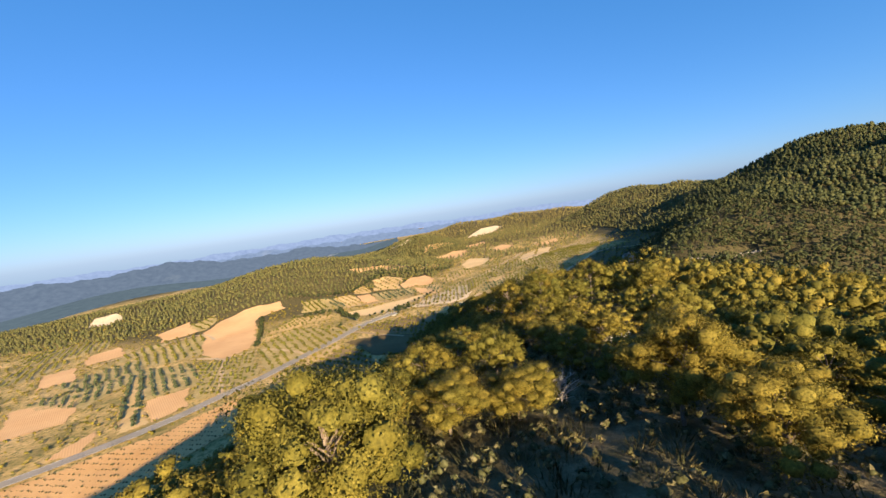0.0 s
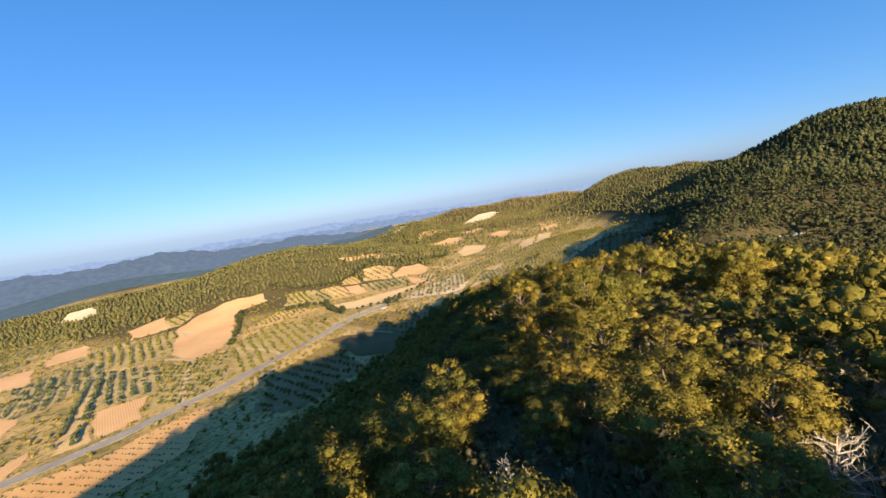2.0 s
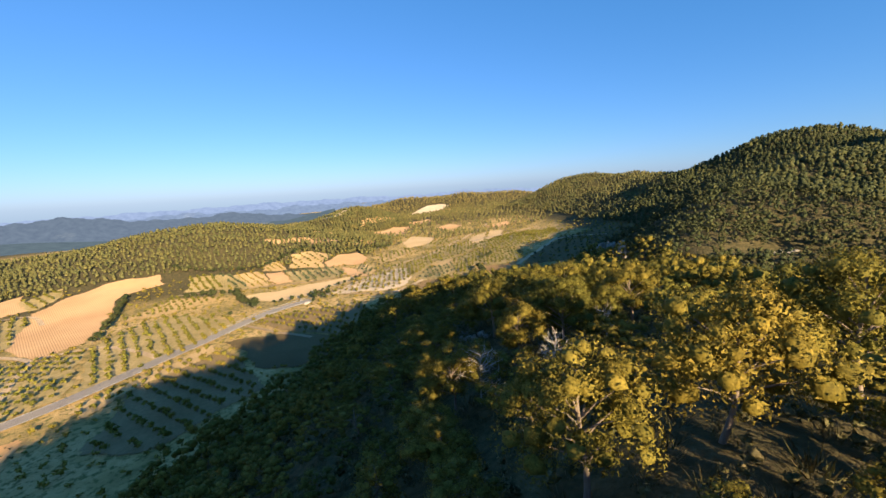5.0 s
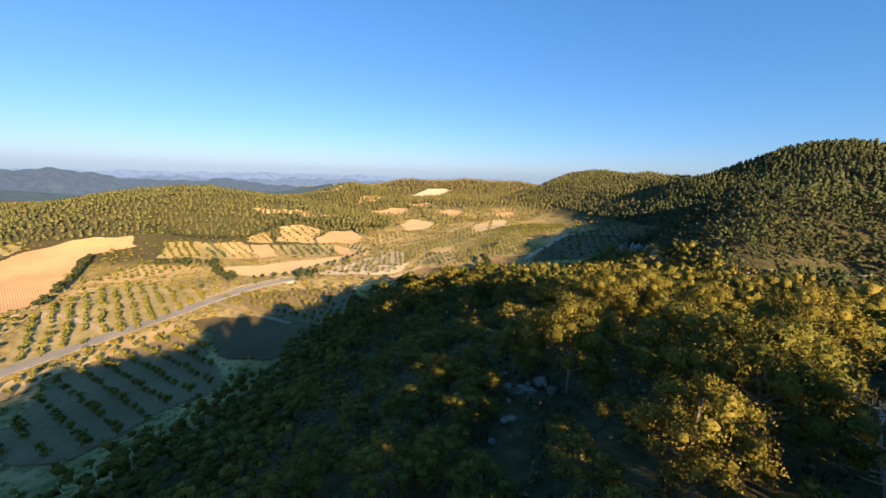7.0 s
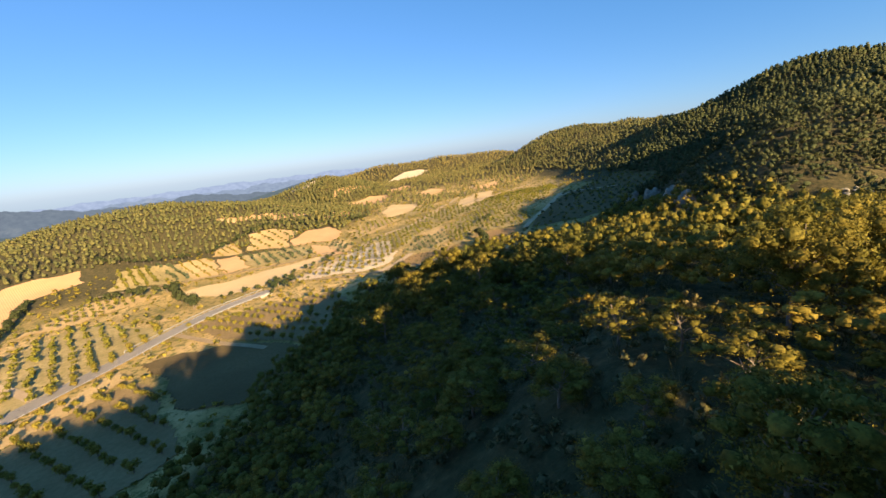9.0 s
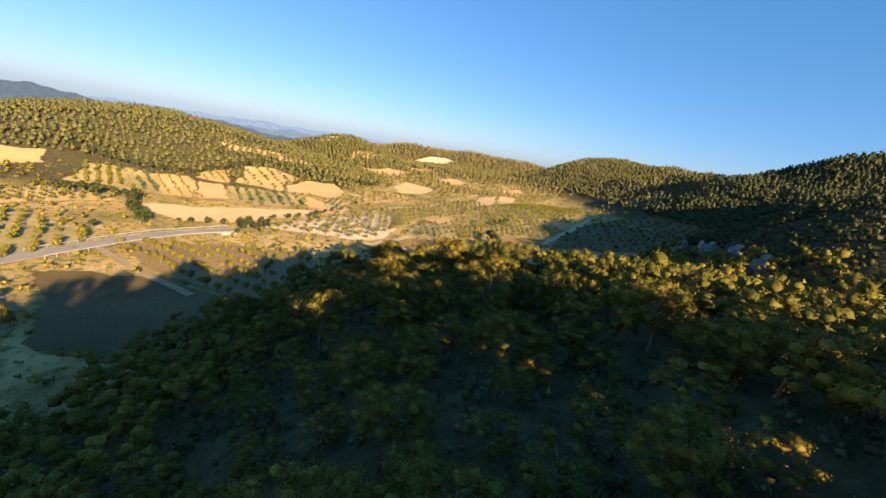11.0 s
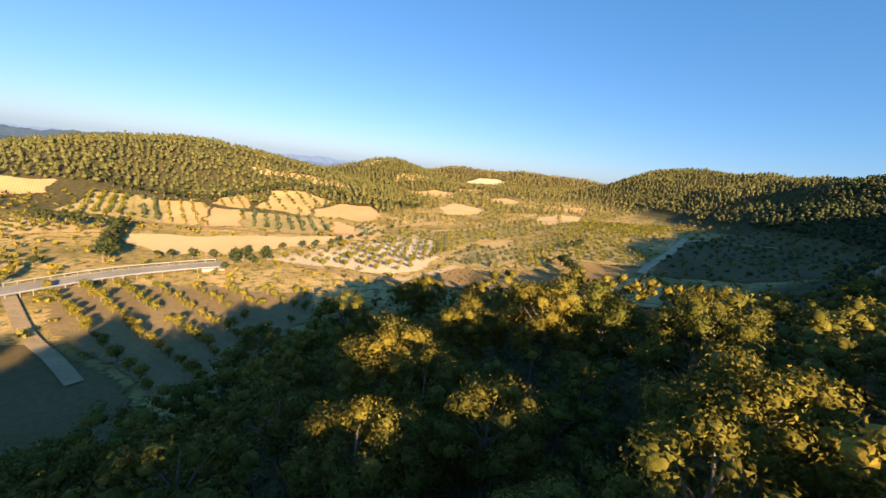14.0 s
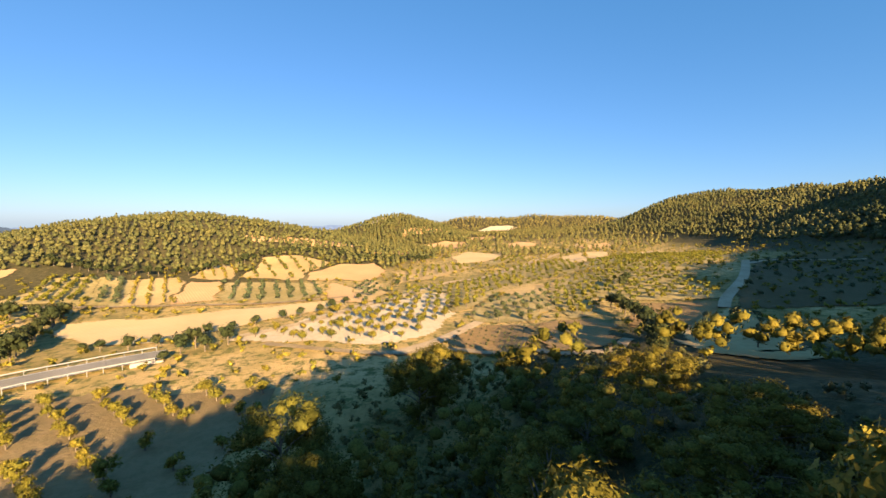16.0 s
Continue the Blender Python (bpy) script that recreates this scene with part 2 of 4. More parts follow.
def spaced(fine_from, fine_to, step, low, high):
    mid = np.arange(fine_from, fine_to + step, step)
    out, d = [], step
    v = mid[-1]
    while v < high:
        d *= 1.13
        v += d
        out.append(v)
    back, d, v = [], step, mid[0]
    while v > low:
        d *= 1.13
        v -= d
        back.append(v)
    return np.array(back[::-1] + list(mid) + out)


def mesh_of(name, verts, faces, material, smooth=False):
    verts = np.asarray(verts, float)
    me = bpy.data.meshes.new(name)
    me.from_pydata(verts[:, :3].tolist(), [], faces if isinstance(faces, list) else faces.tolist())
    me.materials.append(material)
    if smooth or verts.shape[1] == 6:
        me.polygons.foreach_set("use_smooth", [True] * len(me.polygons))
    me.update()
    if verts.shape[1] == 6:
        me.normals_split_custom_set_from_vertices(verts[:, 3:].tolist())
    return me


def part(name, me, parent, label=""):
    ob = new(name, me)
    ob.parent = parent
    return tagged(ob, label=label)


def grid_faces(nx, ny):
    i, j = np.meshgrid(np.arange(nx - 1), np.arange(ny - 1), indexing="ij")
    a = (i * ny + j).ravel()
    return np.stack([a, a + ny, a + ny + 1, a + 1], 1)


def spur_side(x, y):
    """Distance from the ridge's crest, right of it positive, and the way along it."""
    ux, uy = 0.31, 0.951
    return (x - 4) * uy - y * ux, (x - 4) * ux + y * uy


def build_ground():
    xs, ys = spaced(-140, 270, 3.0, -4700, 4700), spaced(-20, 470, 3.0, -2600, 4800)
    gx, gy = np.meshgrid(xs, ys, indexing="ij")
    z = height(gx, gy)
    me = mesh_of("ground", np.stack([gx.ravel(), gy.ravel(), z.ravel()], 1), grid_faces(len(xs), len(ys)), GROUND, True)
    at = me.attributes.new("scrub", "FLOAT", "POINT")
    at.data.foreach_set("value", slope_part(gx, gy).ravel().astype(np.float32))
    v, u = spur_side(gx, gy)
    shrubs = sstep(76, 60, u) * sstep(-6, 3, v) * sstep(44, 34, v)
    at = me.attributes.new("litter", "FLOAT", "POINT")
    at.data.foreach_set("value", (1 - shrubs).ravel().astype(np.float32))
    return tagged(new("ground", me), label="dry valley floor and stony scrub hillsides", category="ground", kind="structure")


build_ground()


def inside(poly, x, y):
    hit = np.zeros(np.shape(x), bool)
    for (ax, ay), (bx, by) in zip(poly, poly[1:] + poly[:1]):
        cross = (ay > y) != (by > y)
        with np.errstate(divide="ignore", invalid="ignore"):
            hit ^= cross & (x < (bx - ax) * (y - ay) / (by - ay) + ax)
    return hit


def field(name, poly, material, label, lift=0.22, cell=0.85):
    """A tilled plot that follows the ground, a little above it."""
    px, py = np.array(poly, float).T
    xs, ys = np.arange(px.min() - 2, px.max() + 2, cell), np.arange(py.min() - 2, py.max() + 2, cell)
    gx, gy = np.meshgrid(xs, ys, indexing="ij")
    wx, wy = gx + 0.9 * np.sin(gy / 5.0) + 0.5 * np.sin(gy / 1.9), gy + 0.9 * np.sin(gx / 4.3) + 0.5 * np.sin(gx / 2.1)
    faces = grid_faces(len(xs), len(ys))
    cx, cy = wx.ravel()[faces].mean(1), wy.ravel()[faces].mean(1)
    faces = faces[inside(poly, cx, cy)]
    used, index = np.unique(faces, return_inverse=True)
    flat = np.stack([gx.ravel(), gy.ravel(), sheet(gx, gy).ravel() + lift], 1)[used]
    me = mesh_of(name, flat, index.reshape(-1, 4), material, True)
    return tagged(new(name, me), label=label, category="field", kind="structure")


GX, GY = spaced(-140, 270, 3.0, -4700, 4700), spaced(-20, 470, 3.0, -2600, 4800)
_a, _b = np.meshgrid(GX, GY, indexing="ij")
GZ = height(_a, _b)


def sheet(x, y):
    """Height of the ground mesh itself, between its vertices."""
    x, y = np.asarray(x, float), np.asarray(y, float)
    i, j = np.clip(np.searchsorted(GX, x) - 1, 0, len(GX) - 2), np.clip(np.searchsorted(GY, y) - 1, 0, len(GY) - 2)
    u, v = (x - GX[i]) / (GX[i + 1] - GX[i]), (y - GY[j]) / (GY[j + 1] - GY[j])
    return (GZ[i, j] * (1 - u) + GZ[i + 1, j] * u) * (1 - v) + (GZ[i, j + 1] * (1 - u) + GZ[i + 1, j + 1] * u) * v


def along(points, step):
    """Points of a smooth line through the given ones, and their headings."""
    p = np.array(points, float)
    out = []
    for k in range(len(p) - 1):
        a, b, c, d = p[max(k - 1, 0)], p[k], p[k + 1], p[min(k + 2, len(p) - 1)]
        m = max(int(np.linalg.norm(c - b) / step), 1)
        s = np.arange(m)[:, None] / m
        out.append(0.5 * (2 * b + (c - a) * s + (2 * a - 5 * b + 4 * c - d) * s**2 + (3 * b - 3 * c + d - a) * s**3))
    q = np.concatenate(out + [p[-1:]])
    way = np.gradient(q, axis=0)
    return q, way / np.linalg.norm(way, axis=1, keepdims=True)


def ribbon(name, points, width, material, lift, off=0.0, step=3.0, across=4):
    q, way = along(points, step)
    side = np.stack([way[:, 1], -way[:, 0]], 1)
    rows = np.stack([q + side * (off + width * (k / across - 0.5)) for k in range(across + 1)], 1)
    level = sheet(rows[..., 0], rows[..., 1]).max(1, keepdims=True) * 0.75 + sheet(rows[..., 0], rows[..., 1]) * 0.25
    v = np.concatenate([rows, (level + lift)[..., None]], 2).reshape(-1, 3)
    return mesh_of(name, v, grid_faces(len(q), across + 1), material, True)


# ---- plots of the valley ----
FIELD = [(-114, 322), (-110, 344), (-95, 357), (-66, 361), (-61, 343), (-80, 334), (-70, 282), (-68, 259), (-79, 246), (-98, 268)]
LONG = [(-14, 298), (-4, 300), (8, 301), (21, 305), (35, 309), (45, 311), (51, 306), (47, 299), (35, 292), (27, 285), (21, 279), (16, 276), (6, 278), (-6, 285)]
PATCH = [(-4, 343), (6, 346), (14, 319), (3, 316)]
GRID = [(-22, 348), (-7, 350), (1, 319), (0, 314), (-10, 315)]
GRID_WEST = [(-44, 322), (-48, 350), (-35, 349), (-20, 318)]
GRID_MID = [(-35, 349), (-22, 348), (-10, 315), (-20, 318)]
GRID_TOP = [(-4, 349), (-5, 373), (4, 375), (11, 349)]
GRID_EAST = [(8, 344), (40, 343), (45, 319), (34, 314), (16, 317)]
STONY = [(36, 362), (47, 380), (65, 387), (67, 359), (62, 346), (38, 348)]
STONY_LOW = [(45, 342), (53, 332), (58, 315), (57, 308), (49, 308), (46, 321)]
SQUARE = [(54, 338), (62, 344), (66, 319), (58, 307)]
BRIGHT = [(111, 422), (130, 458), (150, 441), (132, 401), (106, 389)]
BRIGHT_UP = [(102, 517), (132, 538), (151, 535), (132, 492), (107, 484)]
PAIR_A = [(177, 412), (208, 442), (163, 360), (150, 362)]
PAIR_B = [(213, 446), (229, 446), (206, 405), (166, 360)]
DARKF = [(-11, 226), (-2, 226), (11, 225), (24, 212), (36, 202), (31, 190), (14, 188), (3, 196)]
GROVE_T = [(-32, 193), (-23, 207), (-12, 217), (-4, 205), (5, 180), (-6, 168), (-15, 160), (-32, 164)]
GROVE_B = [(-6, 249), (3, 250), (22, 251), (43, 248), (46, 236), (42, 222), (36, 207), (28, 211), (15, 223)]
GROVE_C = [(-61, 251), (-47, 282), (-24, 268), (-8, 250), (-25, 222), (-49, 203)]
GROVE_D = [(29, 276), (39, 282), (51, 296), (65, 306), (84, 317), (80, 284), (71, 268), (64, 265), (48, 268), (36, 272)]
GROVE_Z = [(66, 308), (72, 322), (90, 328), (117, 343), (123, 324), (114, 316), (98, 308), (87, 290), (81, 286), (85, 317)]
SILVERS = [(83, 277), (84, 283), (96, 300), (113, 302), (108, 283), (94, 271), (87, 273)]
PLOT_U = [(106, 322), (127, 317), (120, 304), (106, 300), (99, 306)]
GROVE_E = [(108, 282), (117, 309), (133, 322), (148, 327), (163, 305), (151, 276), (146, 271), (128, 282), (125, 291), (110, 273), (104, 271)]
PLOT_F = [(75, 268), (84, 273), (94, 266), (84, 247), (74, 260)]
PLOT_G = [(96, 268), (109, 270), (110, 260), (99, 246), (88, 244), (86, 247)]
PLOT_K = [(126, 279), (145, 269), (134, 261), (117, 251), (111, 258)]
GROVE_H = [(114, 250), (141, 264), (138, 253), (125, 235), (110, 233), (109, 242)]
RAVINE = [(152, 272), (166, 281), (182, 294), (214, 322), (262, 330), (300, 300), (262, 262), (205, 246), (160, 250), (143, 262)]
STRIP = [(108, 245), (113, 232), (125, 234), (120, 228), (109, 226), (104, 233)]
GROVE_I = [(-75, 191), (-91, 244), (-63, 245), (-51, 203), (-62, 188)]
GROVE_J = [(-170, 236), (-126, 258), (-94, 246), (-80, 208), (-100, 206), (-122, 240), (-130, 214)]
GROVE_K = [(-45, 190), (-24, 217), (-16, 226), (-13, 219), (-30, 198), (-40, 184)]
GROVE_L = [(90, 330), (108, 342), (136, 371), (158, 372), (148, 342), (134, 326), (124, 326), (117, 344)]
GROVE_M = [(138, 335), (169, 360), (212, 396), (254, 389), (229, 345), (175, 306), (163, 307), (149, 330)]
GROVE_N = [(-150, 280), (-126, 316), (-112, 318), (-98, 268), (-116, 262)]
GROVE_O = [(-63, 284), (-50, 314), (-20, 301), (-44, 286)]
GROVE_P = [(-95, 171), (-124, 238), (-117, 250), (-102, 206), (-87, 175)]
GROVE_Q = [(70, 336), (92, 350), (110, 372), (104, 386), (72, 362)]
GROVE_R = [(120, 378), (146, 396), (160, 430), (148, 418), (124, 392)]
GROVE_S = [(12, 352), (14, 384), (28, 396), (44, 384), (34, 362), (36, 348)]
CLAYP = [(-99, 204), (-83, 207), (-76, 186), (-86, 175)]
VINES = [(-140, 138), (-99, 154), (-87, 157), (-74, 163), (-62, 174), (-51, 181), (-46, 169), (-50, 150), (-66, 128), (-90, 106), (-150, 96)]
WESTA = [(-194, 331), (-179, 341), (-158, 310), (-180, 304)]
WESTB = [(-172, 234), (-141, 231), (-128, 200), (-150, 192)]
WESTC = [(-157, 351), (-139, 365), (-121, 330), (-142, 323)]
WESTD = [(-200, 298), (-185, 306), (-166, 269), (-184, 268)]
WESTE = [(-112, 162), (-108, 181), (-102, 172), (-102, 162)]
TERRACES = [[(96, 566), (146, 584), (138, 566), (92, 550)], [(20, 440), (44, 452), (58, 436), (30, 424)], [(64, 440), (90, 452), (84, 424), (66, 420)], [(-10, 430), (16, 442), (24, 430), (2, 420)], [(30, 500), (62, 520), (60, 498), (36, 484)], [(170, 500), (196, 520), (206, 500), (180, 484)], [(150, 560), (190, 580), (186, 556), (156, 544)], [(226, 480), (262, 496), (258, 472), (232, 462)]]
GROVE_U = [(-160, 306), (-152, 318), (-132, 322), (-140, 298), (-156, 290)]
GROVE_V = [(-172, 262), (-150, 244), (-124, 260), (-130, 270), (-152, 284)]
GROVE_W = [(-236, 340), (-202, 340), (-184, 350), (-204, 374), (-240, 390), (-268, 376)]
GROVE_X = [(-134, 352), (-120, 366), (-112, 350), (-117, 330), (-122, 330)]
GROVE_Y = [(-240, 290), (-206, 290), (-200, 330), (-236, 334)]
QUARRY = [(-265, 458), (-269, 484), (-248, 482), (-230, 457), (-239, 442)]
SLOPE = [(205, 745), (238, 785), (262, 805), (295, 813), (304, 796), (271, 760), (240, 740)]
CUT = [(50, 603), (62, 606), (80, 612), (88, 610), (86, 602), (73, 588), (60, 590)]

field("ploughed_field", FIELD, CLAY, "bare pale orange ploughed field beside the woods")
field("stubble_field", LONG, WHEAT, "long bare pale stubble field above the road")
field("small_plot", PATCH, CLAY, "small bare orange plot within the orchard")
field("orchard_ground", GRID_WEST, OLIVEGROUND, "weedy soil between dark orchard rows")
field("orchard_ground", GRID_MID, OLIVEGROUND, "weedy soil of a silver olive grove")
field("orchard_ground", GRID, DUN, "bare pale soil between orchard rows")
field("orchard_ground", GRID_TOP, DUN, "bare pale soil between rows below the woods")
field("orchard_ground", GRID_EAST, OLIVEGROUND, "weedy soil between sparse olive rows")
field("stony_plot", STONY, CLAY, "stony bare orange plot with a few bushes")
field("stony_plot", STONY_LOW, CLAY, "bare orange plot beside a square olive grove")
field("orchard_ground", SQUARE, DUN, "pale soil of a small square olive grove")
field("bright_plot", BRIGHT, WHEAT, "pale stubble plot in the valley")
field("bright_plot", BRIGHT_UP, CLAY, "pale ochre plot in the upper valley")
field("terrace_plot", PAIR_A, WHEAT, "pale bare plot beside a track")
field("terrace_plot", PAIR_B, WHEAT, "pale bare plot beside a track")
field("fallow_field", DARKF, BROWN, "brown fallow field at the foot of the ridge, shade in its colour")
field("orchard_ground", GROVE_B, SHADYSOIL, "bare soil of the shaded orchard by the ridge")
field("orchard_ground", GROVE_C, OLIVEGROUND, "weedy soil of the orchard by the road")
field("orchard_ground", GROVE_D, PALE, "pale bare soil of the wide orchard")
field("orchard_ground", GROVE_Z, OLIVEGROUND, "weedy soil of a yellow almond orchard")
field("orchard_ground", SILVERS, OLIVEGROUND, "weedy soil of a silver olive grove")
field("fallow_plot", PLOT_U, DUN, "bare brown plot between groves")
field("orchard_ground", GROVE_E, OLIVEGROUND, "weedy soil of the upper orchard")
field("fallow_plot", PLOT_F, RUSSET, "brown plot with low vines")
field("fallow_plot", PLOT_G, RUSSET, "brown fallow plot with dry grass")
field("fallow_plot", PLOT_K, RUSSET, "brown fallow plot beside the ravine track")
field("terrace_plot", RAVINE, BROWN, "dark brown terraced ground beside the ravine, deepened for shade")
field("orchard_ground", GROVE_H, DUN, "sandy soil of a terraced grove")
field("terrace_plot", STRIP, DUN, "pale bare strip below the terraced grove")
field("orchard_ground", GROVE_I, OLIVEGROUND, "weedy soil of a grove beside the road")
field("orchard_ground", GROVE_J, OLIVEGROUND, "weedy soil of the western grove")
field("orchard_ground", GROVE_K, DUN, "bare soil of the grove below the road")
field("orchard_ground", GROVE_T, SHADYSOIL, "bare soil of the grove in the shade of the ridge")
field("orchard_ground", GROVE_L, OLIVEGROUND, "weedy soil of a grove in the upper valley")
field("orchard_ground", GROVE_M, OLIVEGROUND, "weedy soil of a grove below the track")
field("orchard_ground", GROVE_N, OLIVEGROUND, "weedy soil of a western grove")
field("orchard_ground", GROVE_O, DUN, "bare soil of a small grove")
field("orchard_ground", GROVE_P, DUN, "bare soil of an olive grove beside the road")
field("orchard_ground", GROVE_Q, DUN, "bare soil of a small grove by the road")
field("orchard_ground", GROVE_R, OLIVEGROUND, "weedy soil of a terraced grove")
field("orchard_ground", GROVE_S, DUN, "pale soil of a sparse grove")
field("clay_plot", CLAYP, CLAY, "small bare orange clay plot beside the road")
field("vineyard", VINES, VINE, "orange vineyard soil in furrows below the road")
field("west_plot", WESTA, CLAY, "bare orange plot at the edge of the woods")
field("west_plot", WESTB, CLAY, "bare orange plot among groves")
field("west_plot", WESTC, CLAY, "bare orange plot at the edge of the woods")
field("west_plot", WESTD, CLAY, "small bare orange plot among orchards")
field("west_plot", WESTE, CLAY, "small bare orange plot beside the road")
for poly in TERRACES:
    field("terrace_plot", poly, CLAY, "ochre terraced plot between woods in the upper valley")
for poly in (GROVE_U, GROVE_V, GROVE_W, GROVE_X, GROVE_Y):
    field("orchard_ground", poly, OLIVEGROUND, "weedy soil of a western orchard", cell=1.2)
field("bare_slope", QUARRY, PALE, "bare pale ground at the edge of the woods")
field("bare_slope", SLOPE, PALE, "bare pale cleared slope on the far hill")
field("bare_slope", CUT, PALE, "bare pale cut on the side of a wooded knoll")

# ---- roads ----
ROAD = [(-420, 60), (-240, 112), (-150, 140), (-103, 158), (-79, 171), (-65, 184), (-49, 197), (-31, 218), (-19, 231), (-6, 247), (4, 257), (14, 263.5), (22, 267)]
road = tagged(new("road", ribbon("road", ROAD, 5.8, ASPHALT, 0.55)), label="worn grey two-lane asphalt road through the valley", category="road", kind="structure")
for off in (-2.6, 2.6):
    part("edge_line", ribbon("edge_line", ROAD, 0.16, PAINT, 0.575, off, across=1), road, "white painted edge line")
TRACKS = [
    ([(30, 276), (46, 287), (57, 301), (67, 310), (87, 331), (106, 341), (136, 371)], 2.6),
    ([(136, 371), (160, 400), (190, 440), (240, 500)], 2.4),
    ([(-9, 247), (6, 228), (14, 220), (20, 213.5)], 1.9),
    ([(38, 270), (53, 262), (63, 258.5), (73, 258), (82, 251), (87, 241), (95, 241), (101, 245)], 1.9),
    ([(63, 258.5), (70, 262), (75, 266), (84, 275)], 2.6),
    ([(210, 321), (177, 292), (163, 281), (147, 270), (140, 264)], 2.6),
    ([(136, 371), (158, 372), (188, 392), (220, 414), (267, 436)], 3.2),
    ([(94, 112), (104, 132), (112, 150), (116, 172)], 2.4),
    ([(-102, 262), (-80, 246), (-74, 225), (-63, 186)], 2.2),
    ([(-48, 318), (-20, 315), (3, 313), (30, 312), (52, 316)], 1.9),
    ([(-170, 300), (-120, 320), (-100, 300)], 2.2),
    ([(-79, 246), (-61, 249), (-46, 238), (-30, 219)], 2.2),
    ([(202, 312), (222, 318), (240, 300)], 2.2),
]
# tracks 1.9 wide take the shade-toned earth
for points, width in TRACKS:
    tagged(new("dirt_track", ribbon("dirt_track", points, width, SHADYTRACK if width == 1.9 else DIRT, 0.32, step=2.0)), label="pale beaten earth farm track", category="track", kind="structure")


# ---- trees ----
def tube(points, radii, sides=6):
    """Vertices and faces of a tapered limb through the points."""
    p = np.array(points, float)
    v, fcs = [], []
    for k in range(len(p)):
        w = p[min(k + 1, len(p) - 1)] - p[max(k - 1, 0)]
        w /= np.linalg.norm(w) + 1e-9
        a = np.cross(w, (0.3, 0.9, 0.1))
        a /= np.linalg.norm(a) + 1e-9
        b = np.cross(w, a)
        for s in range(sides):
            c = 2 * math.pi * s / sides
            v.append(p[k] + radii[k] * (math.cos(c) * a + math.sin(c) * b))
    for k in range(len(p) - 1):
        for s in range(sides):
            fcs.append((k * sides + s, k * sides + (s + 1) % sides, (k + 1) * sides + (s + 1) % sides, (k + 1) * sides + s))
    return np.array(v), fcs


def joined(pieces):
    vs, fs, at = [], [], 0
    for v, fcs in pieces:
        vs.append(v)
        fs += [tuple(i + at for i in q) for q in fcs]
        at += len(v)
    return np.concatenate(vs), fs


_ico = bmesh.new()
bmesh.ops.create_icosphere(_ico, subdivisions=1, radius=1)
ICO_V = np.array([v.co[:] for v in _ico.verts])
ICO_F = [tuple(v.index for v in q.verts) for q in _ico.faces]
_ico.free()
_ico = bmesh.new()
bmesh.ops.create_icosphere(_ico, subdivisions=2, radius=1)
LUMP_V = np.array([v.co[:] for v in _ico.verts])
LUMP_F = [tuple(v.index for v in q.verts) for q in _ico.faces]
_ico.free()
OCT_V = np.array([(1, 0, 0), (-1, 0, 0), (0, 1, 0), (0, -1, 0), (0, 0, 1), (0, 0, -1)], float)
OCT_F = [(b, a, c) if (a + b // 3 + c) % 2 else (a, b, c) for a in (0, 1) for b in (2, 3) for c in (4, 5)]


def unit(v):
    return v / (np.linalg.norm(v, axis=1, keepdims=True) + 1e-9)


def clump(rng, centre, r, leaves, size, core=None, middle=None):
    """A tuft of foliage: a rough core and many small leaves that stand off it. Six columns: places, and normals that follow the tuft's roundness."""
    c = np.array(centre, float)
    core_v, core_f = core or ((LUMP_V, LUMP_F) if leaves >= 200 else (ICO_V, ICO_F) if leaves > 20 else (OCT_V, OCT_F))
    rough = core_v * r * (0.50 if leaves >= 50 else 0.62 if leaves > 25 else 0.76) * rng.uniform(0.72, 1.2, (len(core_v), 1)) * (1, 1, 0.85) + c
    n = rng.normal(size=(leaves, 3))
    n[:, 2] += 0.25
    n = unit(n)
    at = c + n * r * rng.uniform(0.66, 1.12, (leaves, 1)) * (1, 1, 0.85)
    a = unit(np.cross(n, rng.normal(size=(leaves, 3))))
    b = unit(0.45 * n + 0.89 * np.cross(n, a))
    s = size * rng.uniform(0.6, 1.3, (leaves, 1))
    p, q, t = at - a * s * 0.40 - b * s * 0.3, at + b * s * 0.8, at + a * s * 0.40 - b * s * 0.3
    back = (np.cross(q - p, t - p) * n).sum(1, keepdims=True) < 0
    tri = np.stack([np.where(back, t, p), q, np.where(back, p, t)], 1).reshape(-1, 3)
    out = np.repeat(n + rng.normal(size=(leaves, 3)) * 0.40, 3, 0)
    if middle is not None:
        out = out + 0.5 * unit(tri - middle)
        rough_n = unit(core_v) + 0.5 * unit(rough - middle)
    else:
        rough_n = core_v
    return [(np.hstack([rough, unit(rough_n)]), core_f), (np.hstack([tri, unit(out)]), [(3 * k, 3 * k + 1, 3 * k + 2) for k in range(leaves)])]


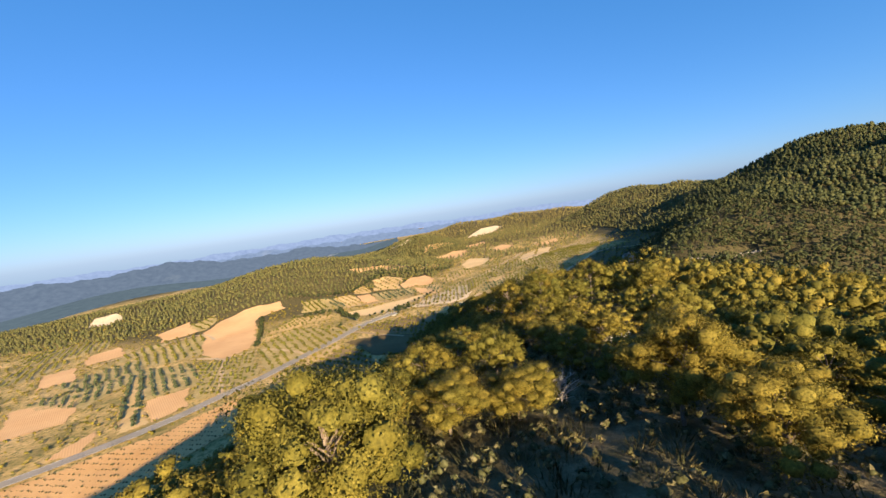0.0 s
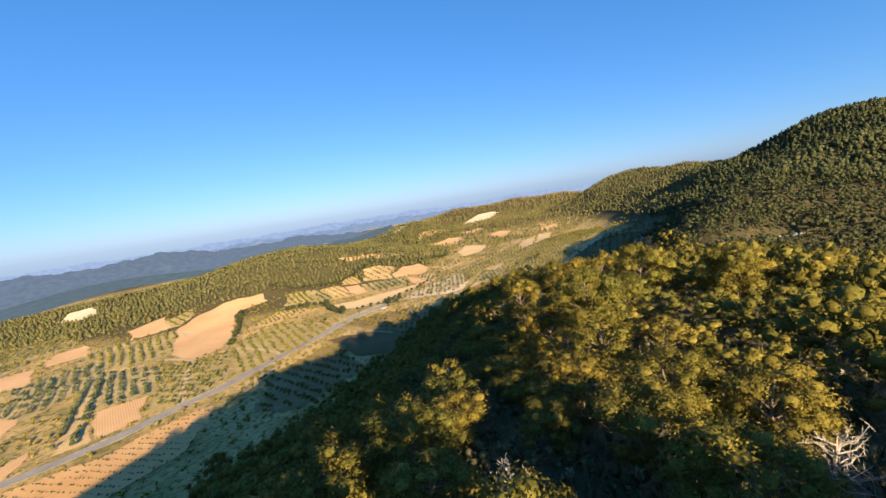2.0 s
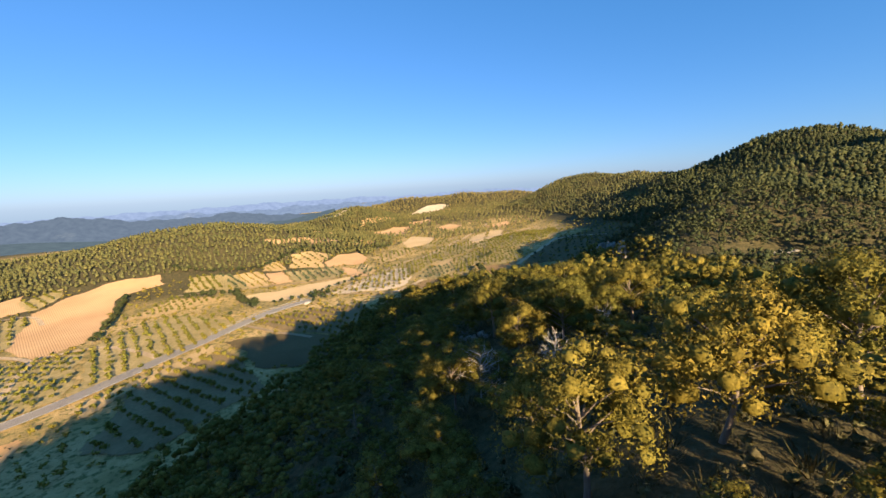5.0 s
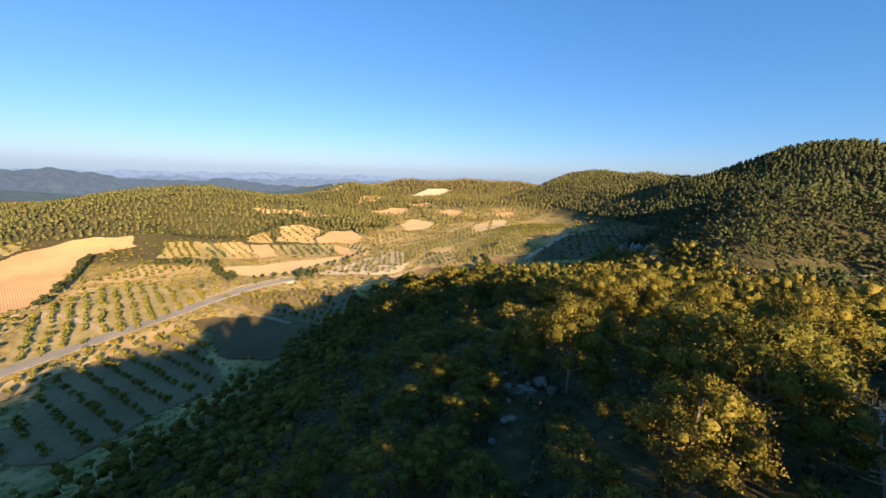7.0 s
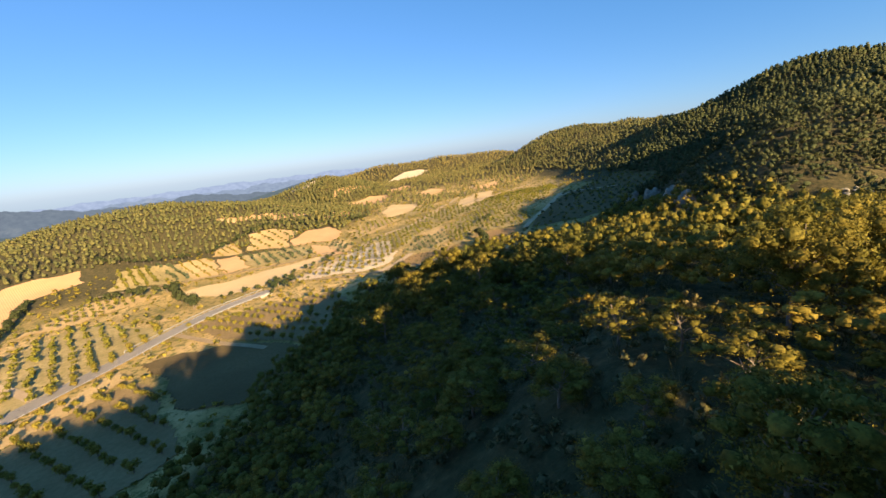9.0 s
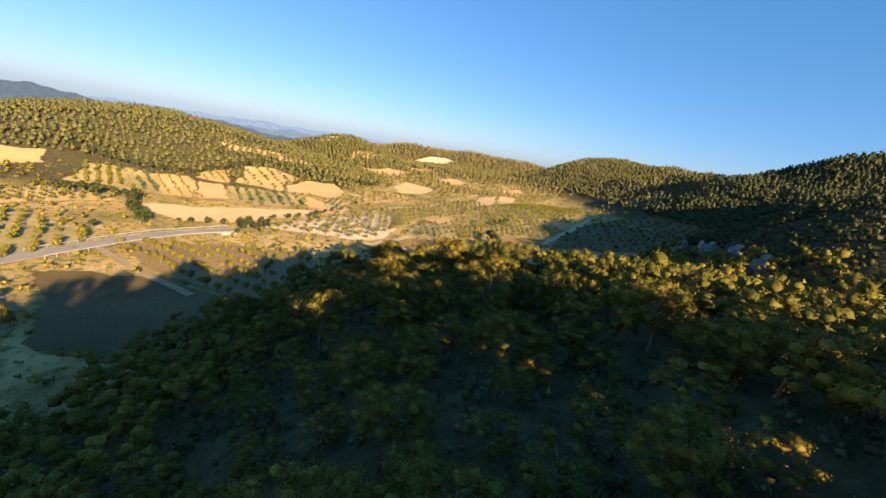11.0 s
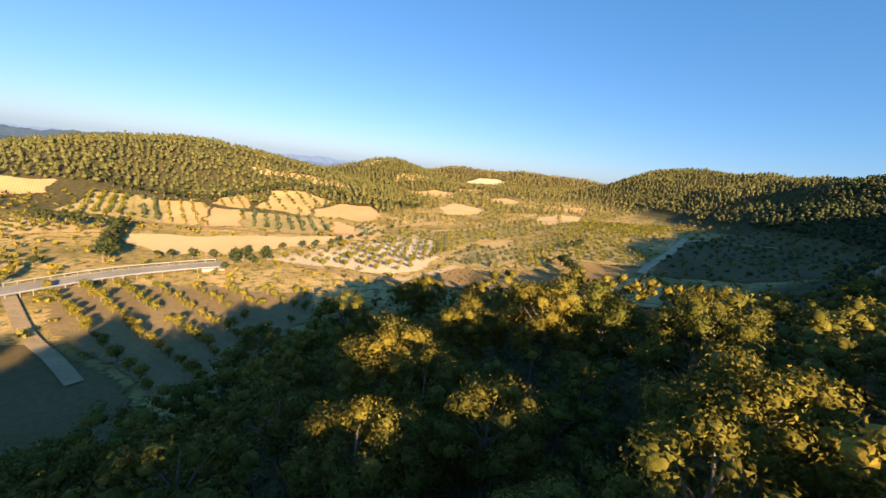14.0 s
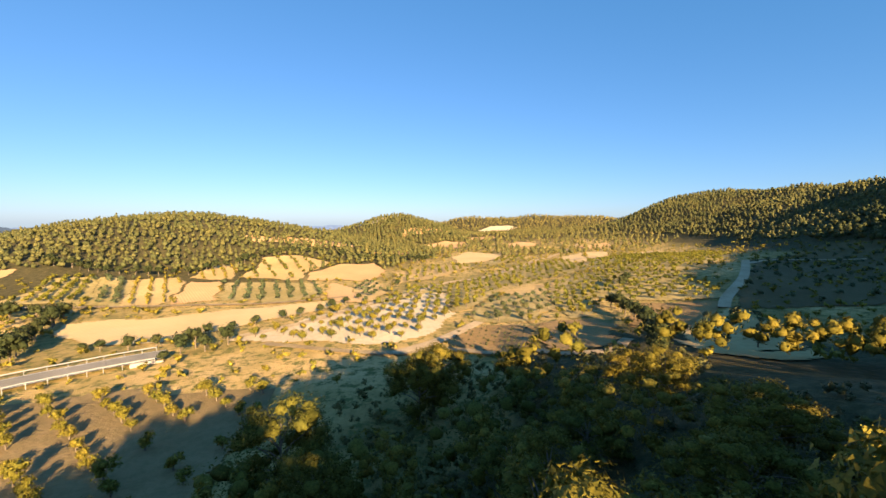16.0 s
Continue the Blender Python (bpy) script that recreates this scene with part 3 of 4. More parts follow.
def pine_shape(seed, tall, wide, lobes, tufts, leaves, size):
    """Trunk with limbs, and crown, of an Aleppo pine: a dome of lobes, each a heap of tufts on the end of a limb."""
    rng = np.random.default_rng(seed)
    lean = rng.uniform(-0.10, 0.10, 2)
    zs = np.linspace(-0.4, tall * 0.86, 7)
    bend = np.stack([lean[0] * zs + 0.18 * np.sin(zs * 0.8 + seed), lean[1] * zs + 0.18 * np.cos(zs * 0.7 + seed), zs], 1)
    wood = [tube(bend, np.linspace(0.17, 0.04, 7) * tall / 7, 6)]
    crown = []
    middle = np.array([lean[0] * tall * 0.55, lean[1] * tall * 0.55, tall * 0.52])
    turn = rng.uniform(0, 6.28)
    for k in range(lobes):
        q = (k + 0.5) / lobes
        z = tall * (0.34 + 0.52 * q**0.85)
        ring = wide * 0.5 * math.sqrt(max(1 - ((z / tall - 0.46) / 0.48) ** 2, 0.0)) * rng.uniform(0.42, 0.74)
        c = turn + k * 2.4 + rng.uniform(-0.5, 0.5)
        mid = np.array([np.interp(z * 0.85, zs, bend[:, 0]), np.interp(z * 0.85, zs, bend[:, 1]), 0])
        heart = mid + (ring * math.cos(c), ring * math.sin(c), z)
        big = wide * rng.uniform(0.22, 0.30) * (1.0 - 0.2 * q)
        for m in range(tufts):
            d = rng.normal(size=3) + 0.7 * (heart - middle) / (np.linalg.norm(heart - middle) + 0.1) + (0, 0, 0.35)
            d /= np.linalg.norm(d)
            crown += clump(rng, heart + d * big * rng.uniform(0.45, 0.95) * (1, 1, 0.75), big * rng.uniform(0.46, 0.72) * (1.3 if tufts < 3 else 1.0), leaves, size, middle=(heart + middle) / 2)
        start = mid + (0, 0, z * 0.78 - 0.2)
        wood.append(tube([start, (start + heart) / 2 + (0, 0, 0.12), heart], [0.07 * tall / 7, 0.045, 0.02], 4))
    return joined(wood), joined(crown)


def pine_thing(seed, tall, wide, lobes, tufts, leaves, size, label):
    (wv, wf), (cv, cf) = pine_shape(seed, tall, wide, lobes, tufts, leaves, size)
    ob = tagged(new("pine_tree"), label=label, category="tree", group="pines on the ridge")
    part("trunk", mesh_of("pine_trunk", wv, wf, BARK, True), ob)
    part("crown", mesh_of("pine_crown", cv, cf, PINE), ob)
    return ob


def scatter(rng, count, x0, x1, y0, y1, keep, gap):
    """Random places that keep() likes, no nearer to each other than gap."""
    cells, out = {}, []
    px, py = rng.uniform(x0, x1, count), rng.uniform(y0, y1, count)
    good = keep(px, py, rng.uniform(0, 1, count))
    for x, y in zip(px[good], py[good]):
        i, j = int(x // gap), int(y // gap)
        if any((x - a) ** 2 + (y - b) ** 2 < gap * gap for p in (-1, 0, 1) for q in (-1, 0, 1) for a, b in cells.get((i + p, j + q), ())):
            continue
        cells.setdefault((i, j), []).append((x, y))
        out.append((x, y))
    return np.array(out)


def wood_stuff(name, places, shapes, material, rng, label, low=0.75, high=1.2, sizes=None):
    """Many trees joined into one mesh."""
    vs, fs, at = [], [], 0
    z = sheet(places[:, 0], places[:, 1])
    for k, (x, y) in enumerate(places):
        v, fcs = shapes[k % len(shapes)]
        s, c = rng.uniform(low, high) if sizes is None else sizes[k], rng.uniform(0, 2 * math.pi)
        co, si = math.cos(c) * s, math.sin(c) * s
        w = 1.0 if sizes is None else max(1.0, min(1.7, 0.88 / s))
        rows = [(v[:, 0] * co - v[:, 1] * si) * w + x, (v[:, 0] * si + v[:, 1] * co) * w + y, v[:, 2] * s + z[k]]
        if v.shape[1] == 6:
            rows += [v[:, 3] * math.cos(c) - v[:, 4] * math.sin(c), v[:, 3] * math.sin(c) + v[:, 4] * math.cos(c), v[:, 5]]
        vs.append(np.stack(rows, 1))
        fs.append((fcs, at))
        at += len(v)
    faces = [tuple(i + a for i in q) for fcs, a in fs for q in fcs]
    ob = new(name, mesh_of(name, np.concatenate(vs), faces, material, True))
    return tagged(ob, label=label, category="trees", kind="stuff")


def planted(source, m):
    """A copy of a tree at the pose m, whatever the size of the first."""
    return copy_thing(source, m @ Matrix.Diagonal((*(1 / c for c in source.scale), 1)))


rng = np.random.default_rng(11)
# The pines that stand out along the crest: x, y, height.
# The first nine are unseen, added behind the start to cast shade.
START_PINES = [(10, -6, 6.5), (16, -9, 7), (23, -5, 6.5), (5, -12, 6.5), (30, -8, 7), (13, 0, 5.5), (20, -1, 6.5), (27, 2, 6.5), (35, 1, 7), (18.7, 14.2, 4.8), (0.9, 15.2, 6.9), (18.6, 19.8, 6.4), (29.6, 20.4, 5), (21.2, 23.2, 6.3), (12.1, 31.4, 5.2), (38.5, 31.7, 7), (6.2, 31.7, 4.6), (0.8, 34.3, 2.8), (-6.6, 38.9, 6.1), (26.7, 53.8, 7.6), (29.1, 55, 3.5), (25.7, 57.5, 5.2), (29.5, 57.8, 3.2)]
SHOULDER_PINES = [(49.6, 61.5, 7.6), (36.5, 62.3, 5), (52.2, 62.5, 7.6), (33.6, 67.9, 6.5), (44.1, 68.2, 7.6), (27.5, 68.6, 5.9), (47.9, 70, 5.7), (115, 72.6, 7.6), (28.9, 85.4, 5.6), (37.1, 88.9, 5.6), (42.6, 90.5, 7.6), (50.6, 92.7, 6.1), (43.7, 93.9, 7.2), (56.5, 95.2, 7.6), (26.8, 98.9, 3)]
MIDDLE_PINES = [(40.4, 101.2, 7.6), (22, 104.6, 3.6), (39.3, 106.4, 4.8), (33.5, 108.4, 3.9), (64.6, 108.7, 7.6), (120.6, 109.5, 7.6), (61.9, 111.3, 6.5), (60.6, 113.8, 7.6), (55.7, 114.1, 7.6), (64.3, 116.9, 7.6), (-32.2, 128.4, 7.6), (106.6, 128.4, 7.5), (51.9, 131.5, 3.1), (61.5, 134.3, 4.3), (62.7, 137.2, 4.2), (63.4, 139.7, 2.8), (63.7, 143.7, 5.4), (53.4, 146, 4.2), (59.5, 146.9, 2.8)]
NOSE_PINES = [(65, 155.9, 6.4), (48.5, 158.4, 4.2), (65.9, 161.3, 6.3), (48.8, 163.2, 6.3), (62.1, 163.5, 4.3), (55.9, 168.3, 3.6), (67.2, 168.7, 5.1), (65, 170.9, 7.6), (76.9, 171.7, 4.8), (84.9, 173.2, 4.6), (54.1, 177.3, 3.8), (62.3, 177.7, 3.7), (72.4, 180.3, 7.6), (59.1, 181.4, 4.5), (31.6, 182.4, 7.3), (37.5, 182.6, 6.2), (51.3, 182.6, 4.5)]
END_PINES = [(82.1, 185.4, 5.2), (54.1, 185.8, 6.6), (70.3, 186.1, 7.6), (65.6, 188.2, 7.4), (81.2, 190.1, 7.6), (61.6, 191.7, 5.8), (75.3, 193.3, 7.4), (84.4, 197.5, 7.6), (71.5, 197.8, 3.1), (75.9, 201.8, 3.6), (65.6, 203.4, 3.8), (48.2, 205.5, 5.3), (70.9, 208.2, 3.1), (54.2, 209.6, 5.7), (77, 209.8, 7.6), (41.3, 210.7, 5.9), (51.1, 217.9, 7.6), (81.6, 218.8, 6.9), (63.7, 232.3, 7.5), (66.1, 235, 7.6), (77.2, 237.2, 7.6)]
CREST_PINES = START_PINES + SHOULDER_PINES + MIDDLE_PINES + NOSE_PINES + END_PINES


def sky_room(x, y):
    """Room over the ground that stays free of trees along the middle of the ridge."""
    line = -7.8 - 0.198 * (y - 2)
    away = np.abs((x - 3) - 0.293 * (y - 2))
    nose = np.hypot(x - 57, y - 186)
    return np.where((nose < 60) & (y > 185), -40.0 - 0.36 * nose - height(x, y), np.where(away < 11, line - height(x, y) + np.maximum(away - 5, 0) * 0.6 - 1.0 * sstep(5, 2, away), 20.0))


def ridge_wood(x, y, r):
    """Closed pine wood on the ridge, but for the open shrubs at its near end."""
    v, u = spur_side(x, y)
    open_ground = 0.97 * sstep(54, 40, u) * sstep(-8, -2, v) * sstep(28, 15, v)
    top = height(x, y) - floor_height(x, y) > 2
    taken = np.zeros(np.shape(x), bool)
    for a, b, tall in CREST_PINES:
        taken |= (x - a) ** 2 + (y - b) ** 2 < (1.5 + 0.40 * tall) ** 2
    # wood at u below 9 is added behind the start for its shadows
    return top & (u > -75) & ((u > 9) | (r > 0.6) & (v < 50)) & ((x - 2.7) ** 2 + (y - 1.7) ** 2 > 560) & (u < 250) & (v > -95) & (v < 75) & (r > open_ground) & ~taken & (sky_room(x, y) > np.where(y > 185, 0.6, 1.5)) & ((u > 18) | (v > -9)) & (r > 0.06)


ridge_places = scatter(rng, 95000, -120, 190, -80, 260, ridge_wood, 3.5)
along_line = np.clip(((ridge_places[:, 0] - 3) * 54 + (ridge_places[:, 1] - 2) * 184) / (54**2 + 184**2), 0.04, 1.06)
aside = np.hypot(ridge_places[:, 0] - 3 - 54 * along_line, ridge_places[:, 1] - 2 - 184 * along_line)
aside = np.where(spur_side(ridge_places[:, 0], ridge_places[:, 1])[1] < 9, 99.0, aside)
rank = np.argsort(aside)
near, rest = ridge_places[rank[:190]], ridge_places[rank[190:]]
far_from_line = aside[rank[190:]]
LABELS = ["Aleppo pine with a rounded yellow-green crown", "leaning Aleppo pine with clumped needles", "tall Aleppo pine with an open uneven crown"]
CLOSE = pine_thing(10, 6.5, 5.6, 16, 5, 300, 0.085, LABELS[0])
FINE = [pine_thing(s, 6.5, w, c, 4, 150, 0.125, LABELS[s % 3]) for s, w, c in ((1, 5.6, 14), (2, 5.2, 15), (3, 6.0, 14), (4, 5.4, 15))]
COARSE = [pine_thing(s, 6.5, w, c, 3, 64, 0.165, LABELS[s % 3]) for s, w, c in ((5, 5.4, 11), (6, 5.0, 12), (7, 5.7, 11), (8, 5.0, 12), (9, 5.4, 10))]
def uneven(rng, places):
    """Sizes of pines: low on the open shoulder, taller and mixed towards the ridge's nose."""
    size, tops = np.zeros(len(places)), []
    for k, (x, y) in enumerate(places):
        v, u = spur_side(x, y)
        room = float(sky_room(np.array(x), np.array(y)))
        nose, gap = u > 122, 4.6 if u > 122 else 8.0
        away = abs((x - 3) - 0.293 * (y - 2))
        size[k] = rng.uniform(0.32, 0.50) if u > 58 and away < 15 else rng.uniform(0.6, 0.9) if nose else rng.uniform(0.65, 1.1) if v > 16 and u < 58 else rng.uniform(0.5, 0.75) if v > 12 else rng.uniform(0.5, 0.8)
        if u > 165 and room > 4 and all((x - a) ** 2 + (y - b) ** 2 > gap * gap for a, b in tops):
            size[k] = min(rng.uniform(0.95, 1.12) if nose and v < 4 else rng.uniform(0.9, 1.15), room / 6.8)
            tops.append((x, y))
        size[k] = max(min(size[k], room / 6.6), 0.22)
    return size


heights = uneven(rng, near)
stand = [(x, y, max(min(tall * 1.2, float(sky_room(np.array(x), np.array(y))) + 2.5) if y > 185 else tall * (1.15 if y > 172 else 1.0), 2.0) / 6.5, True) for x, y, tall in CREST_PINES]
for k, (x, y) in enumerate(near):
    tall = min(heights[k], float(sky_room(np.array(x), np.array(y))) / 6.8)
    tall *= 0.65 if y > 186 else 1.0
    stand.append((x, y, max(tall, 0.26), k < 50 or y < 46))
used = set()
for x, y, s, fine in stand:
    source = CLOSE if -2 < y < 26 and x < 24 and fine else (FINE if fine else COARSE)[int(rng.integers(4 if fine else 5))]
    m = pose(x, y, float(sheet(x, y)), 0, 0, rng.uniform(0, 360)) @ Matrix.Scale(s, 4) @ Matrix.Diagonal((*([max(1.0, min(1.6, 0.85 / s))] * 2), 1, 1))
    if source.name in used:
        planted(source, m)
    else:
        source.matrix_basis = m
        used.add(source.name)


def low_pine(seed, tall, wide, lobes, tufts, leaves, size):
    (wv, wf), (cv, cf) = pine_shape(seed, tall, wide, lobes, tufts, leaves, size)
    return cv, cf


mid_shapes = [low_pine(20 + k, 6.2 + 0.5 * (k % 3), 4.6 + 0.3 * (k % 2), 9, 3, 34, 0.18) for k in range(6)]
side_shapes = [low_pine(32 + k, 6.2 + 0.5 * (k % 3), 5.2, 8, 2, 28, 0.24) for k in range(6)]
slope_shapes = [low_pine(26 + k, 6.0 + 0.5 * (k % 3), 5.2, 7, 1, 22, 0.42) for k in range(6)]
wood_stuff("pine_wood", rest[far_from_line < 19], mid_shapes, PINE, rng, "dense pine wood along the crest of the ridge", sizes=uneven(rng, rest[far_from_line < 19]))
wood_stuff("pine_wood", rest[(far_from_line >= 19) & (far_from_line < 38)], side_shapes, PINE, rng, "dense pine wood on the shoulders of the ridge", sizes=uneven(rng, rest[(far_from_line >= 19) & (far_from_line < 38)]))
wood_stuff("pine_wood", rest[far_from_line >= 38], slope_shapes, PINE, rng, "dense pine wood on the slopes of the ridge", 0.8, 1.2)


def cone_pine(seed):
    r = np.random.default_rng(seed)
    tall = r.uniform(4.4, 5.8)
    mid = np.array([0, 0, tall * 0.4])
    pcs = clump(r, (0, 0, tall * 0.40), r.uniform(1.75, 2.2), 8, 0.7, core=(ICO_V * (1, 1, 1.1), ICO_F), middle=mid)
    pcs += clump(r, (r.uniform(-0.35, 0.35), r.uniform(-0.35, 0.35), tall * 0.74), r.uniform(0.95, 1.3), 6, 0.6, core=(OCT_V * (1, 1, 1.2), OCT_F), middle=mid)
    return joined(pcs)


far_shapes = [cone_pine(40 + k) for k in range(9)]


PLOTS = [GRID_TOP, GRID_EAST, STONY_LOW, SQUARE, BRIGHT_UP, GROVE_Z, SILVERS, PLOT_U, PLOT_K, STRIP, WESTE, GROVE_U, GROVE_V, GROVE_W, GROVE_X, GROVE_Y, WESTD, QUARRY, GROVE_T, GROVE_L, GROVE_M, GROVE_N, GROVE_O, GROVE_P, GROVE_Q, GROVE_R, GROVE_S, FIELD, LONG, PATCH, GRID, GRID_WEST, GRID_MID, STONY, BRIGHT, PAIR_A, PAIR_B, DARKF, GROVE_B, GROVE_C, GROVE_D, GROVE_E, PLOT_F, PLOT_G, GROVE_H, GROVE_I, GROVE_J, GROVE_K, CLAYP, VINES, WESTA, WESTB, WESTC]
LINES = [(along(ROAD, 3.0)[0], 5.0)] + [(along(p, 3.0)[0], w * 0.5 + 0.8) for p, w in TRACKS]


def free_ground(x, y):
    ok = np.ones(np.shape(x), bool)
    for poly in PLOTS:
        ok &= ~inside(poly, x, y)
    for line, w in LINES:
        ok &= ((x[:, None] - line[None, :, 0]) ** 2 + (y[:, None] - line[None, :, 1]) ** 2).min(1) > w * w
    return ok


CRAGS = [(137, 180, 1.0), (143, 186, 1.0), (148, 192, 1.1), (153, 196, 0.9), (160, 208, 0.9), (163, 221, 0.8)]


def bare_rock(x, y):
    """The limestone ledge and the crags, where no tree stands."""
    ledge = (np.abs(y - 146 + 0.33 * (x - 140)) < 4.5) & (x > 131) & (x < 170)
    for a, b, _ in CRAGS:
        ledge |= ((x - a) + 3) ** 2 + ((y - b) - 3) ** 2 < 49
    return ledge


def side_wood(x, y, r):
    h = height(x, y) - floor_height(x, y)
    v, u = spur_side(x, y)
    return (h > 6) & ((v > 72) | (u > 250)) & (y < 615) & (r < 0.9) & (x < 478 + 0.1 * (y - 300)) & (y > 5) & ~bare_rock(x, y)


def knoll_wood(x, y, r):
    h = height(x, y) - floor_height(x, y)
    h = np.where(inside([(-420, 560), (-305, 520), (-225, 412), (-240, 388), (-310, 405), (-430, 450)], x, y), 9.0, h)
    return (h > 1.2) & free_ground(x, y) & ~inside(CUT, x, y) & ((y < 572) | (x > 20)) & (r < 0.5 + 0.47 * sstep(1, 4, h))


mountain = scatter(rng, 150000, 60, 540, 0, 620, side_wood, 2.75)
close = (mountain[:, 0] < 215) & (mountain[:, 1] < 225)
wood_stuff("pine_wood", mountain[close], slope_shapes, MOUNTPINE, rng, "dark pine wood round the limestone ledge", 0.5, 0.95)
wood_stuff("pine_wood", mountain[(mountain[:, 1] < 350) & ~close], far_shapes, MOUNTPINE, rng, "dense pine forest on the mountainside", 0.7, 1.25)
# the lighter needles put the sun on this hill into its colour
wood_stuff("pine_wood", mountain[mountain[:, 1] >= 350], far_shapes, FARPINE, rng, "pine forest on the hill beyond the ravine, lighter needles for sunlight", 0.5, 0.92)
wood_stuff("pine_wood", scatter(rng, 110000, -440, 160, 360, 690, knoll_wood, 3.1), far_shapes, FARPINE, rng, "dense pine forest on the low hills", 0.45, 0.88)


def back_wood(x, y, r):
    h = height(x, y) - floor_height(x, y)
    return (h > 6) & (y > 690) & ~inside(SLOPE, x, y)


wood_stuff("pine_wood", scatter(rng, 14000, 90, 900, 690, 1000, back_wood, 4.6), far_shapes, FARPINE, rng, "pine forest on the far hill")


# ---- orchards ----
def round_tree(seed, tall, wide, clumps, leaves, size):
    r = np.random.default_rng(seed)
    pcs = []
    for k in range(clumps):
        c = 2 * math.pi * k / clumps * 2.4
        ring = wide * 0.27 * (0.25 + 0.75 * (k % 3) / 2)
        pcs += clump(r, (ring * math.cos(c), ring * math.sin(c), tall * r.uniform(0.45, 0.78)), wide * r.uniform(0.2, 0.28), leaves, size)
    trunk = [tube([(0, 0, -0.3), (0.05, 0, tall * 0.3), (0.0, 0.08, tall * 0.55)], [0.16, 0.12, 0.06], 6)]
    for k in range(3):
        c = 2.1 * k + seed
        trunk.append(tube([(0.04, 0, tall * 0.25), (0.4 * math.cos(c), 0.4 * math.sin(c), tall * 0.55)], [0.09, 0.04], 5))
    return joined(trunk), joined(pcs)


def rows_in(poly, turn, gap, pitch, rng, miss=0.06):
    """Places of trees in rows across a plot."""
    p = np.array(poly, float)
    c, s = math.cos(radians(turn)), math.sin(radians(turn))
    mid = p.mean(0)
    reach = np.abs(p - mid).max() * 1.6
    a, b = np.meshgrid(np.arange(-reach, reach, gap), np.arange(-reach, reach, pitch), indexing="ij")
    a, b = a.ravel(), b.ravel()
    x = mid[0] + a * c - b * s + rng.uniform(-0.3, 0.3, len(a))
    y = mid[1] + a * s + b * c + rng.uniform(-0.3, 0.3, len(a))
    ok = inside([tuple(q) for q in poly], x, y) & (rng.uniform(0, 1, len(a)) > miss)
    return np.stack([x[ok], y[ok]], 1)


def orchard_thing(seed, tall, wide, material, label):
    (wv, wf), (cv, cf) = round_tree(seed, tall, wide, 8, 50, 0.3)
    ob = tagged(new("orchard_tree"), label=label, category="tree", group="orchard trees in rows")
    part("trunk", mesh_of("orchard_trunk", wv, wf, BARK, True), ob)
    part("crown", mesh_of("orchard_crown", cv, cf, material, True), ob)
    return ob


groves = [(GROVE_B, 41.5, 4.8, 3.2, 0), (GROVE_D, 38, 4.6, 3.6, 0), (GROVE_E, 30, 4.2, 3.0, 0), (GROVE_H, 40, 4.4, 4.2, 1), (GROVE_K, -40, 4.2, 3.6, 0),
          (GROVE_C, 20, 4.2, 3.6, 0), (GROVE_I, 60, 4.2, 3.4, 0), (GROVE_J, 25, 4.4, 3.4, 1), (GRID, 22, 4.0, 2.4, 2), (GRID_WEST, 20, 3.6, 2.6, 0), (GRID_MID, 24, 3.8, 2.8, 1), (GROVE_U, 30, 4.6, 3.0, 0), (GROVE_V, 28, 4.6, 3.0, 1), (GROVE_W, 20, 4.8, 3.2, 0), (GROVE_X, 35, 4.6, 3.2, 0), (GROVE_Y, 24, 4.8, 3.2, 0), (GROVE_T, 38, 4.8, 2.9, 0), (GROVE_L, 30, 4.6, 3.4, 0), (GROVE_M, 34, 4.4, 3.2, 0),
          (GROVE_N, 25, 4.6, 3.6, 0), (GRID_TOP, 22, 3.8, 2.6, 2), (GRID_EAST, 12, 4.2, 3.6, 1), (SQUARE, 30, 4.2, 4.0, 1), (GROVE_Z, 38, 4.4, 3.4, 0), (RAVINE, 20, 9.0, 6.0, 1), (SILVERS, 38, 4.4, 3.6, 1), (GROVE_O, -30, 4.2, 3.4, 0), (GROVE_P, 22, 5.2, 2.2, 1), (GROVE_Q, 40, 5.0, 4.2, 0), (GROVE_R, 60, 5.0, 4.0, 0), (GROVE_S, 20, 6.0, 5.0, 0)]
spots = [(x, y, kind) for poly, turn, gap, pitch, kind in groves for x, y in rows_in(poly, turn, gap, pitch, rng)]
spots = [s for s in spots if not inside(PATCH, np.array(s[0]), np.array(s[1]))]
spots.sort(key=lambda s: (s[0] - 55) ** 2 + (s[1] - 215) ** 2)
orch = [[orchard_thing(60 + k, 3.0 + 0.2 * k, 3.1 + 0.2 * k, OLIVE, "small round almond tree with yellow-green leaves") for k in range(3)],
        [orchard_thing(70 + k, 2.8 + 0.2 * k, 2.9 + 0.2 * k, SILVER, "small round olive tree with silver-green leaves") for k in range(3)]]
count = [0, 0]
small = [s for s in spots if s[2] == 2]
spots = [s for s in spots if s[2] < 2]
for x, y, kind in spots[:290]:
    m = pose(x, y, float(sheet(x, y)), 0, 0, rng.uniform(0, 360)) @ Matrix.Scale(rng.uniform(0.52, 0.86), 4)
    if count[kind] < 3:
        orch[kind][count[kind]].matrix_basis = m
    else:
        planted(orch[kind][int(rng.integers(3))], m)
    count[kind] += 1
for kind, material, label in ((0, OLIVE, "rows of small almond trees in the valley"), (1, SILVER, "rows of small olive trees in the valley")):
    far = np.array([(x, y) for x, y, q in spots[290:] if q == kind])
    shapes = [round_tree(80 + k, 2.3, 2.5, 3, 8, 0.7)[1] for k in range(3)]
    wood_stuff("orchard", far, shapes, material, rng, label, 0.8, 1.15)
